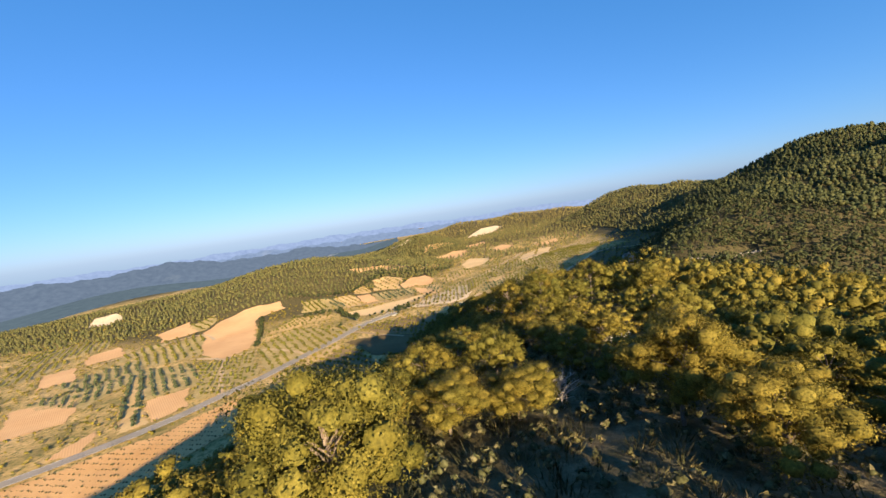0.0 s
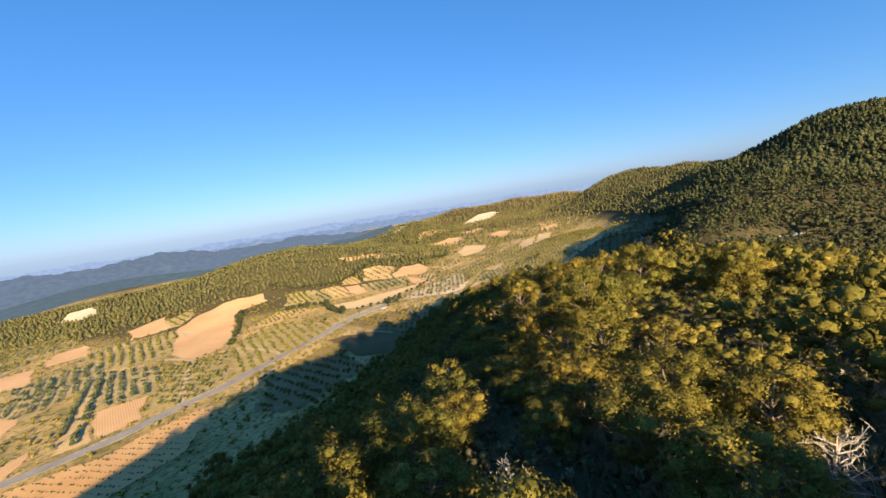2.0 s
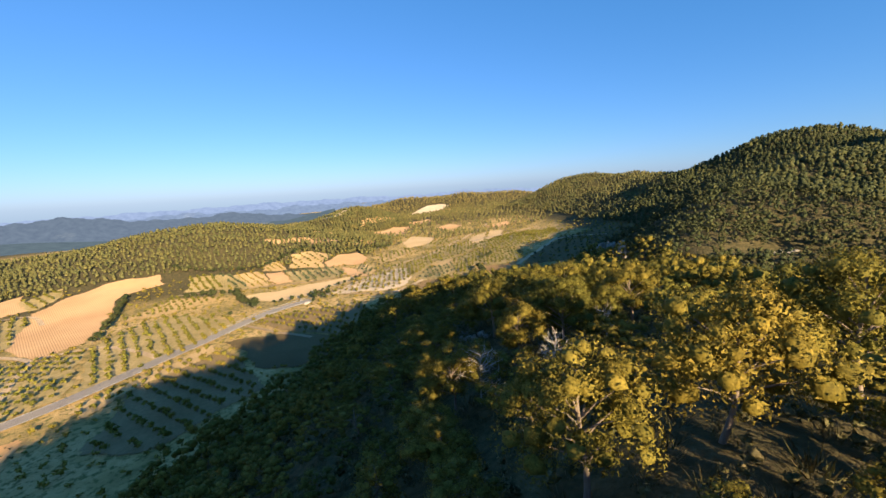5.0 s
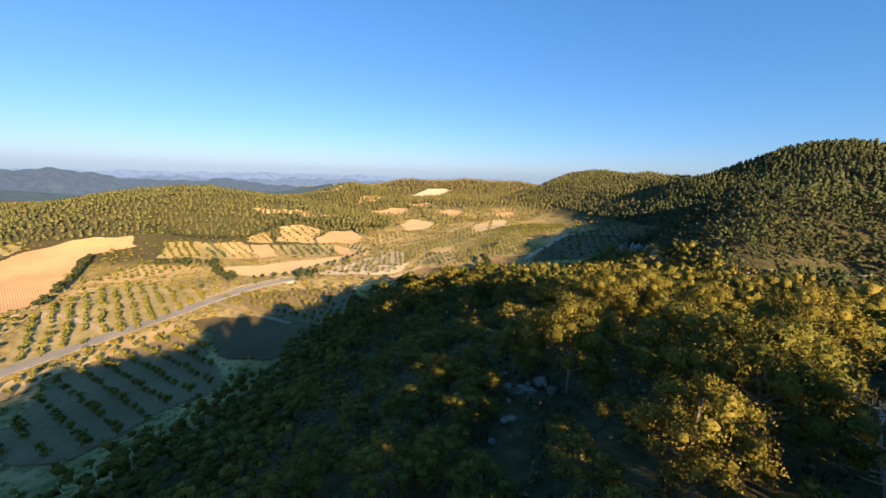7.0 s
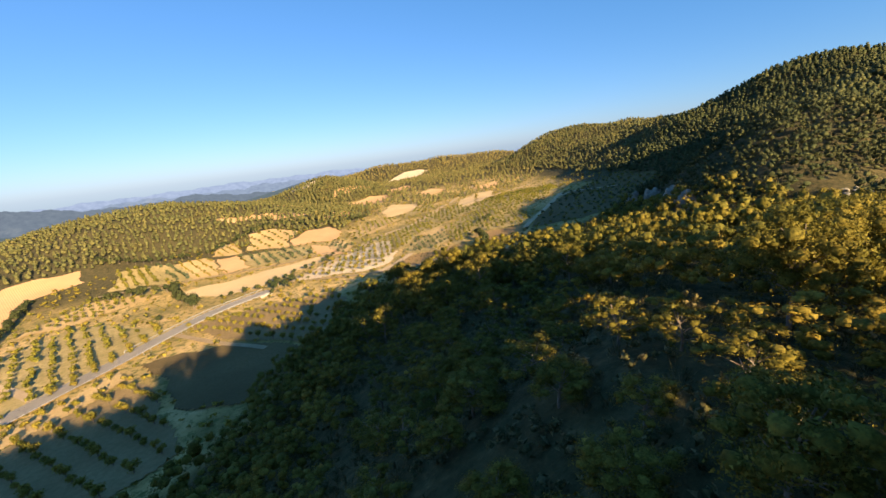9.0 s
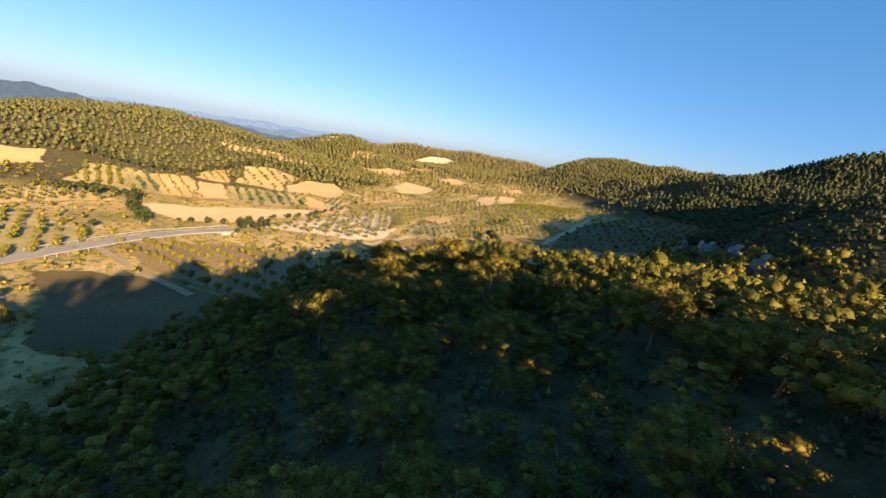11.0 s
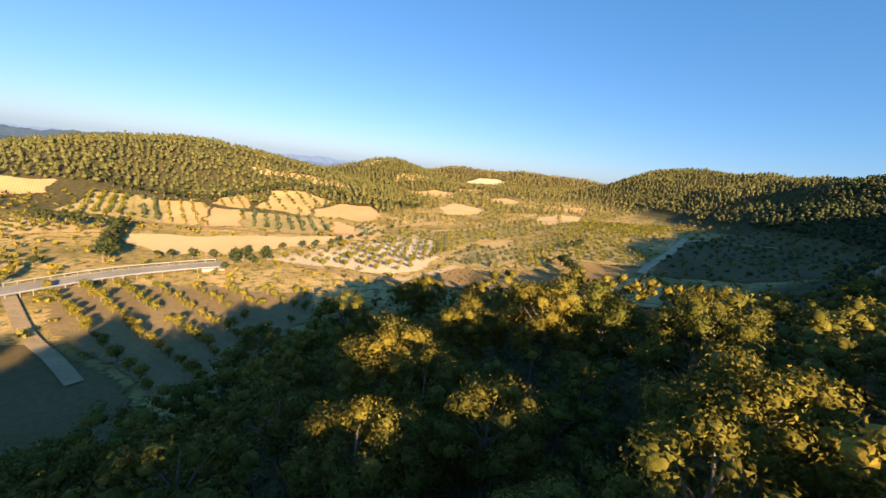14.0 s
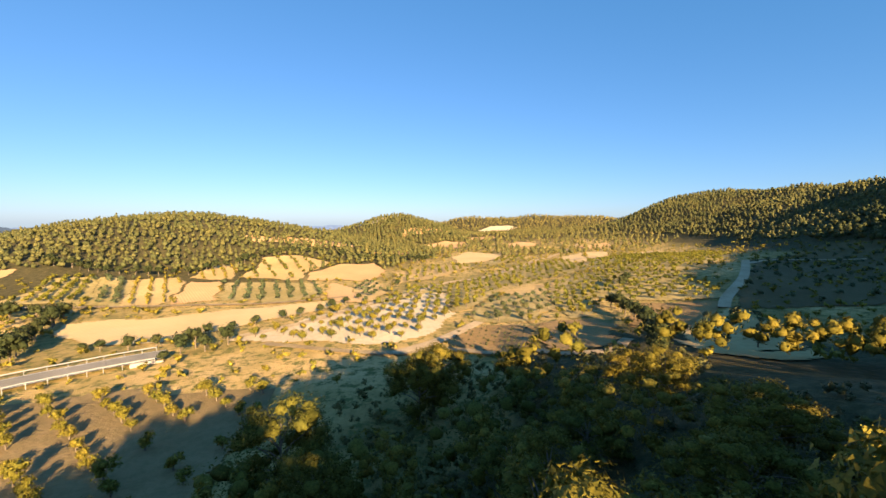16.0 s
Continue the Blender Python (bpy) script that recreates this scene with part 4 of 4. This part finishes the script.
wood_stuff("orchard", np.array([s[:2] for s in small]), [round_tree(85 + k, 1.9, 1.9, 2, 8, 0.6)[1] for k in range(3)], OLIVE, rng, "rows of small young almond trees", 0.7, 1.1)


def tuft(seed):
    r = np.random.default_rng(seed)
    return joined(clump(r, (0, 0, 0.25), 0.42, 8, 0.35))


vines = np.concatenate([rows_in(VINES, 62, 2.6, 1.5, rng, 0.12), rows_in(PLOT_F, 30, 2.4, 1.6, rng, 0.1)])
wood_stuff("vine_rows", vines, [tuft(88 + k) for k in range(3)], SHRUB, rng, "rows of low pruned vines on bare soil", 0.6, 1.1)

# ---- larger trees of the valley ----
def oak_thing(seed, tall, wide):
    (wv, wf), (cv, cf) = round_tree(seed, tall, wide, 12, 34, 0.42)
    ob = tagged(new("holm_oak"), label="dark green holm oak with a dense round crown", category="tree", group="oaks along the stream and road")
    part("trunk", mesh_of("oak_trunk", wv, wf, BARK, True), ob)
    part("crown", mesh_of("oak_crown", cv, cf, MOUNTPINE, True), ob)
    return ob


OAKS = [oak_thing(140 + k, 4.2 + 0.5 * k, 3.8 + 0.4 * k) for k in range(3)]
edge_of_field, _ = along([(4, 275), (18, 274), (29, 283), (38, 290), (49, 299), (56, 310)], 4.5)
stream, _ = along([(-40, 306), (-28, 304), (-16, 302), (-14, 292), (-8, 278), (-4, 268)], 3.2)
hedge, _ = along([(-64, 256), (-66, 270), (-68, 290), (-72, 310), (-74, 326)], 4.0)
bank, _ = along([(96, 232), (106, 246), (116, 262), (121, 280)], 3.6)
woodside, _ = along([(-60, 366), (-30, 354), (-8, 356), (10, 380), (30, 404), (60, 396), (92, 400)], 4.0)
oak_spots = [(x + rng.uniform(-1, 1), y + rng.uniform(-1, 1), s) for line, s in ((edge_of_field, 0.62), (stream, 1.15), (hedge, 0.9), (bank, 0.95), (woodside, 0.9)) for x, y in line]
oak_spots += [(24, 268, 1.0), (25.5, 271, 1.1), (28, 268.5, 0.9), (31, 272, 0.8), (23, 263.5, 0.6), (-14, 262, 0.6), (-70, 300, 1.0), (70, 332, 0.8), (140, 300, 0.9), (136, 296, 0.8)]
for k, (x, y, s) in enumerate(oak_spots):
    m = pose(x, y, float(sheet(x, y)), 0, 0, rng.uniform(0, 360)) @ Matrix.Scale(s * rng.uniform(0.75, 1.1), 4)
    if k < 3:
        OAKS[k].matrix_basis = m
    else:
        planted(OAKS[k % 3], m)

# ---- scrub of the valley ----
def bush_shape(seed, wide, tall, clumps, leaves, size):
    r = np.random.default_rng(seed)
    pcs = []
    for k in range(clumps):
        c, d = r.uniform(0, 6.28), wide * 0.33 * math.sqrt(r.uniform(0, 1))
        pcs += clump(r, (d * math.cos(c), d * math.sin(c), tall * r.uniform(0.25, 0.6)), wide * r.uniform(0.16, 0.26), leaves, size)
    return joined(pcs)


def valley_scrub(x, y, r):
    h = height(x, y) - floor_height(x, y)
    patchy = 0.5 + 0.5 * np.sin(x / 17 + 2 * np.sin(y / 23)) * np.sin(y / 14 + np.sin(x / 19))
    return (h < 6) & (r < 0.12 + 0.75 * patchy) & free_ground(x, y)


far_bush = [bush_shape(90 + k, 2.6, 1.9, 2, 8, 0.7) for k in range(4)]
wood_stuff("scrub", scatter(rng, 24000, -300, 290, 130, 480, valley_scrub, 2.6), far_bush, OLIVE, rng, "green and ochre bushes over the valley floor", 0.4, 1.2)

def upper_wood(x, y, r):
    """Woods and thickets of the upper valley, thicker in patches and thinner along its tracks."""
    h = height(x, y) - floor_height(x, y)
    patchy = 0.5 + 0.5 * np.sin(x / 21 + 1.5 * np.sin(y / 29 + 1)) * np.sin(y / 16 + np.sin(x / 33))
    ok = (h < 7) & (y > 400 + 0.25 * np.abs(x - 60)) & (r < -0.05 + 1.1 * patchy + 0.35 * sstep(470, 560, y))
    for poly in TERRACES + [SLOPE, CUT]:
        ok &= ~inside(poly, x, y)
    return ok & free_ground(x, y)


wood_stuff("pine_wood", scatter(rng, 26000, -120, 420, 410, 790, upper_wood, 3.6), far_shapes, FARPINE, rng, "pine thickets between the terraces of the upper valley", 0.45, 1.05)


def foot_wood(x, y, r):
    h = height(x, y) - floor_height(x, y)
    return (h > -1.5) & (h < 7) & inside([(20, 190), (36, 203), (44, 214), (51, 228), (57, 240), (64, 247), (73, 248), (84, 236), (96, 222), (112, 207), (140, 198), (150, 190), (120, 160), (90, 150), (60, 190)], x, y)


wood_stuff("pine_wood", scatter(rng, 9000, 15, 150, 140, 258, foot_wood, 2.2), [low_pine(30 + k, 4.2, 3.8, 6, 1, 20, 0.36) for k in range(4)], FARPINE, rng, "young pines and oaks at the foot of the ridge", 0.4, 0.85)

# ---- scrub of the ridge ----
def ridge_scrub(x, y, r):
    v, u = spur_side(x, y)
    bare = sstep(-14, -8, v) * sstep(50, 42, v) * sstep(78, 60, u)
    return (height(x, y) - floor_height(x, y) > 5) & (u > -6) & (u < 225) & (v > -36) & (v < 75) & (r < 0.22 + 0.78 * bare)


def upright(seed, blades):
    """A rosemary tuft: slender twigs of leaves that stand up from one root."""
    r = np.random.default_rng(seed)
    c, d = r.uniform(0, 6.28, blades), 0.55 * np.sqrt(r.uniform(0, 1, blades))
    foot = np.stack([d * np.cos(c), d * np.sin(c), r.uniform(-0.05, 0.35, blades)], 1)
    tip = foot + np.stack([0.45 * d * np.cos(c), 0.45 * d * np.sin(c), r.uniform(0.22, 0.55, blades)], 1) + r.normal(size=(blades, 3)) * 0.10
    q = r.uniform(0, 3.14, blades)
    side = np.stack([np.cos(q), np.sin(q), 0 * q], 1) * r.uniform(0.015, 0.04, (blades, 1))
    v = np.stack([foot - side, tip, foot + side], 1).reshape(-1, 3)
    v = np.hstack([v, unit(v * (1, 1, 0.5) + (0, 0, 0.25))])
    return v, [(3 * k, 3 * k + 1, 3 * k + 2) for k in range(blades)]


ridge_bush = [bush_shape(110 + k, 1.4, 0.95, 3, 14, 0.17) for k in range(4)] + [upright(116 + k, 60) for k in range(2)]
wood_stuff("scrub", scatter(rng, 60000, -30, 110, -20, 215, ridge_scrub, 0.98), ridge_bush, SHRUB, rng, "low dry rosemary scrub on the stony ridge", 0.7, 1.6)

# ---- dead wood and rocks ----
def dead_shape(seed, tall, spread, limbs):
    r = np.random.default_rng(seed)
    trunk = [tube([(0, 0, -0.2), (0.1, 0.05, tall * 0.4), (0.05, -0.1, tall)], [0.09, 0.06, 0.02], 6)]
    boughs = []
    for k in range(limbs):
        z, c = tall * r.uniform(0.2, 0.95), r.uniform(0, 6.28)
        ln = spread * r.uniform(0.5, 1.0) * (1.1 - 0.5 * z / tall)
        start = np.array([0.08, 0, z])
        mid = start + (0.5 * ln * math.cos(c), 0.5 * ln * math.sin(c), ln * r.uniform(0.1, 0.45))
        tip = start + (ln * math.cos(c + 0.3), ln * math.sin(c + 0.3), ln * r.uniform(0.3, 0.9))
        bough = [tube([start, mid, tip], [0.04, 0.025, 0.008], 4)]
        for q in range(6):
            s = mid + (tip - mid) * r.uniform(0, 1)
            bough.append(tube([s, s + r.normal(size=3) * 0.32 * ln * 0.6 + (0, 0, 0.15)], [0.014, 0.005], 3))
        boughs.append(joined(bough))
    return joined(trunk), boughs


for k, (x, y, tall, spread, limbs) in enumerate([(30.8, 84.5, 4.2, 2.2, 34), (35.5, 81.5, 3.6, 2.0, 28), (45, 86, 4.6, 1.8, 18), (14.8, 26.2, 2.4, 1.7, 30), (13.5, 37, 2.6, 1.0, 16), (26, 36, 3.0, 1.8, 26), (34, 45, 2.2, 1.3, 16)]):
    dead = tagged(new("dead_tree"), label="bare grey dead tree with brittle thin branches", category="dead tree", group="dead trees on the ridge")
    dead.matrix_basis = pose(x, y, float(sheet(x, y)), 0, 6 * (k % 3), 50 * k)
    (tv, tf), boughs = dead_shape(200 + k, tall, spread, limbs)
    part("trunk", mesh_of("dead_trunk", tv, tf, DEADWOOD, True), dead)
    for bv, bf in boughs:
        part("branch", mesh_of("dead_branch", bv, bf, DEADWOOD), dead)


def boulder(seed, wide, deep, tall):
    """A weathered rock with broken faces."""
    r = np.random.default_rng(seed)
    bm = bmesh.new()
    bmesh.ops.create_icosphere(bm, subdivisions=3, radius=0.5)
    shift = Vector(r.uniform(0, 40, 3))
    cuts = [(Vector(n).normalized(), d) for n, d in zip(r.normal(size=(9, 3)), r.uniform(0.30, 0.44, 9))]
    for q in bm.verts:
        p = q.co.normalized() * (0.48 + 0.13 * noise.fractal(q.co * 2.6 + shift, 1.0, 2.1, 4))
        for n, d in cuts:
            over = p.dot(n) - d
            if over > 0:
                p -= n * over * 0.9
        p += p * 0.10 * noise.fractal(p * 7 + shift, 1.0, 2.0, 3)
        q.co = Vector((p.x * wide, p.y * deep, p.z * tall + tall * 0.2))
    me = bpy.data.meshes.new("boulder")
    bm.to_mesh(me)
    bm.free()
    me.materials.append(LIMESTONE)
    return me


ROCKS = [boulder(300 + k, w, d, t) for k, (w, d, t) in enumerate(((3.2, 2.2, 1.5), (2.2, 1.8, 1.3), (4.6, 2.4, 1.7), (1.6, 1.3, 0.8)))]
CLIFFS = [boulder(320 + k, w, d, t) for k, (w, d, t) in enumerate(((7.5, 5.0, 8.0), (5.5, 4.5, 9.5), (9.0, 5.0, 6.5)))]


def rock(me, x, y, turn, s, label, group):
    ob = tagged(new("limestone_rock", me), label=label, category="rock", group=group)
    ob.matrix_basis = pose(x, y, float(sheet(x, y)), 0, 0, turn) @ Matrix.Scale(s, 4)
    return ob


for k in range(30):
    q = k / 29
    x, y = 133 + 35 * q + rng.uniform(-1, 1), 148.5 - 11.5 * q + rng.uniform(-1.5, 1.5)
    rock(ROCKS[k % 3], x, y, rng.uniform(-30, 30) + 10, rng.uniform(0.45, 0.85), "pale weathered limestone block in a broken ledge", "ledge of limestone blocks")
for k, (x, y, s) in enumerate(CRAGS):
    for q in range(3):
        rock(CLIFFS[(k + q) % 3], x + rng.uniform(-2.5, 2.5), y + rng.uniform(-2.5, 2.5), rng.uniform(-40, 40), s * rng.uniform(0.55, 0.85), "tall grey limestone crag on the ravine side", "crags above the ravine")
for k in range(16):
    u, v = rng.uniform(24, 64), rng.uniform(4, 26)
    x, y = 4 + 0.31 * u + 0.951 * v, 0.951 * u - 0.31 * v
    rock(ROCKS[3 if k % 3 else 1], x, y, rng.uniform(0, 360), rng.uniform(0.3, 0.6), "weathered limestone boulder among scrub", "boulders on the ridge")
for k in range(14):
    rock(ROCKS[k % 4], 38 + rng.normal() * 2.2, 103 + rng.normal() * 2.6, rng.uniform(0, 360), rng.uniform(0.25, 0.6), "bare grey limestone outcrop on the slope", "outcrop on the slope")

# ---- guard rails and bridge end ----
q_, w_ = along(ROAD, 2.0)
run = (q_[:, 0] > -16) & (q_[:, 0] < 22)
for side in (-3.6, 3.6):
    pts, way = q_[run], w_[run]
    edge = pts + np.stack([way[:, 1], -way[:, 0]], 1) * side
    lift = sheet(edge[:, 0], edge[:, 1]) + 0.45
    rail = tagged(new("guard_rail"), label="galvanised steel guard rail along the road", category="guard rail", group="guard rails by the bridge")
    beam = [(x, y, z + 0.62) for (x, y), z in zip(edge, lift)]
    v1, f1 = tube(beam, [0.11] * len(beam), 6)
    part("beam", mesh_of("rail_beam", v1, f1, STEEL), rail)
    for (x, y), z in zip(edge, lift):
        v2, f2 = tube([(x, y, z - 0.6), (x, y, z + 0.66)], [0.06, 0.06], 6)
        part("post", mesh_of("rail_post", v2, f2, STEEL), rail)


def bridge_end(x, y, turn):
    """Concrete abutment with a sloping wing wall."""
    bm = bmesh.new()
    outline = [(-2.2, -1.2), (2.6, -1.2), (2.6, -0.1), (0.4, 0.25), (-2.2, 0.25)]
    low = [bm.verts.new((a, -0.35, b)) for a, b in outline]
    face = bm.faces.new(low)
    out = bmesh.ops.extrude_face_region(bm, geom=[face])
    bmesh.ops.translate(bm, vec=(0, 0.7, 0), verts=[g for g in out["geom"] if isinstance(g, bmesh.types.BMVert)])
    bmesh.ops.recalc_face_normals(bm, faces=bm.faces)
    bmesh.ops.bevel(bm, geom=list(bm.edges), offset=0.05, segments=2, affect="EDGES")
    me = bpy.data.meshes.new("wing_wall")
    bm.to_mesh(me)
    bm.free()
    me.materials.append(CONCRETE)
    ob = tagged(new("bridge_wall", me), label="pale concrete wing wall at the end of the bridge", category="wall")
    ob.matrix_basis = pose(x, y, float(sheet(x, y)) + 0.35, 0, 0, turn)


bridge_end(20.5, 263.2, 30)

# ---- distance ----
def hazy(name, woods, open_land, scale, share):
    """Far land that glows, with haze put into its colours: woods with paler open patches."""
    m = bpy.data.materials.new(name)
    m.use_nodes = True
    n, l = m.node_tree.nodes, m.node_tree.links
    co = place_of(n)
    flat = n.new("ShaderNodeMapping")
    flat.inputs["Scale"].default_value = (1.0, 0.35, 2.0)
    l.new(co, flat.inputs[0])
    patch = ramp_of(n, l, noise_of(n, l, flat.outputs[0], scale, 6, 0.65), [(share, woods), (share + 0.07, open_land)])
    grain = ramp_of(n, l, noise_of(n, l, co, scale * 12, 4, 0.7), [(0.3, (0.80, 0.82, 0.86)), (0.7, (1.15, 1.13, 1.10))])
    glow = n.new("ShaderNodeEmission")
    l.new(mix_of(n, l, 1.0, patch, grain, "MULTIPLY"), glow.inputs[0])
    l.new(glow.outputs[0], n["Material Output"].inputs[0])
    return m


def backdrop(name, far, profile, foot, seed, rough, material, label):
    """A far range of hills round the valley: heights by heading, with a broken crest and a long foot towards the valley."""
    heading = np.linspace(profile[0][0], profile[-1][0], 420)
    top = np.interp(heading, [p[0] for p in profile], [p[1] for p in profile])
    q = heading * 0.55 + seed
    top = top + rough * (0.5 * np.sin(q * 1.3) * np.sin(q * 0.47 + 1) + 0.3 * np.sin(q * 3.1 + seed) + 0.2 * np.sin(q * 7.3 + 2 * seed) + 0.10 * np.sin(q * 23.0))
    rows = []
    for out, share in ((-420, 0.0), (-260, 0.22), (-120, 0.62), (-40, 0.92), (0, 1.0), (200, 0.0)):
        d = far + out + 30 * np.sin(q * 2.2) * (1 - share)
        rows.append(np.stack([np.sin(np.radians(heading)) * d, np.cos(np.radians(heading)) * d, foot + (top - foot) * share], 1))
    return tagged(new("backdrop", mesh_of(name, np.concatenate(rows), grid_faces(len(rows), 420), material, True)), label=label, category="hills", kind="structure")


def far_plain():
    """The hazy plain between the low wooded hills and the far ranges."""
    heading, reach = np.radians(np.linspace(-62, 6, 120)), np.linspace(900, 2300, 40)
    h, d = np.meshgrid(heading, reach, indexing="ij")
    x, y = np.sin(h) * d, np.cos(h) * d
    z = sheet(x, y) + 6 + 9 * (1 + np.sin(x / 130 + 1.2 * np.sin(y / 170)) * np.sin(y / 115 + 1))
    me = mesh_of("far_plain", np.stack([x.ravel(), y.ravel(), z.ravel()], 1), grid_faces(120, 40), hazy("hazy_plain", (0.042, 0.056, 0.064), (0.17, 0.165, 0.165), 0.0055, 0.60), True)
    return tagged(new("backdrop", me), label="far plain of woods and pale fields, haze in its colours", category="plain", kind="structure")


far_plain()
backdrop("haze_far", 4300, [(-70, -80), (-36, -75), (-20, -88), (-5, -74), (8, -66), (14, -78), (24, -58), (33, -62), (45, -80)], -260, 3.0, 14, hazy("far_haze", (0.122, 0.152, 0.22), (0.13, 0.16, 0.225), 0.002, 0.6), "far mountains with pale blue haze painted in")
backdrop("haze_mid", 3000, [(-70, -85), (-40, -88), (-25, -100), (-12, -90), (-2, -92), (8, -80), (20, -92), (40, -100)], -230, 8.0, 16, hazy("mid_haze", (0.092, 0.117, 0.165), (0.12, 0.14, 0.18), 0.003, 0.6), "hills with blue haze painted in")
backdrop("haze_near", 2000, [(-70, -70), (-44, -58), (-36, -50), (-30, -58), (-26, -57), (-23.6, -46), (-21.8, -45), (-20, -56), (-15, -76), (-10, -78), (-6, -72), (-1, -92), (6, -100)], -190, 5.0, 9, hazy("near_haze", (0.056, 0.071, 0.093), (0.085, 0.098, 0.112), 0.004, 0.62), "wooded hills with dark blue haze painted in")
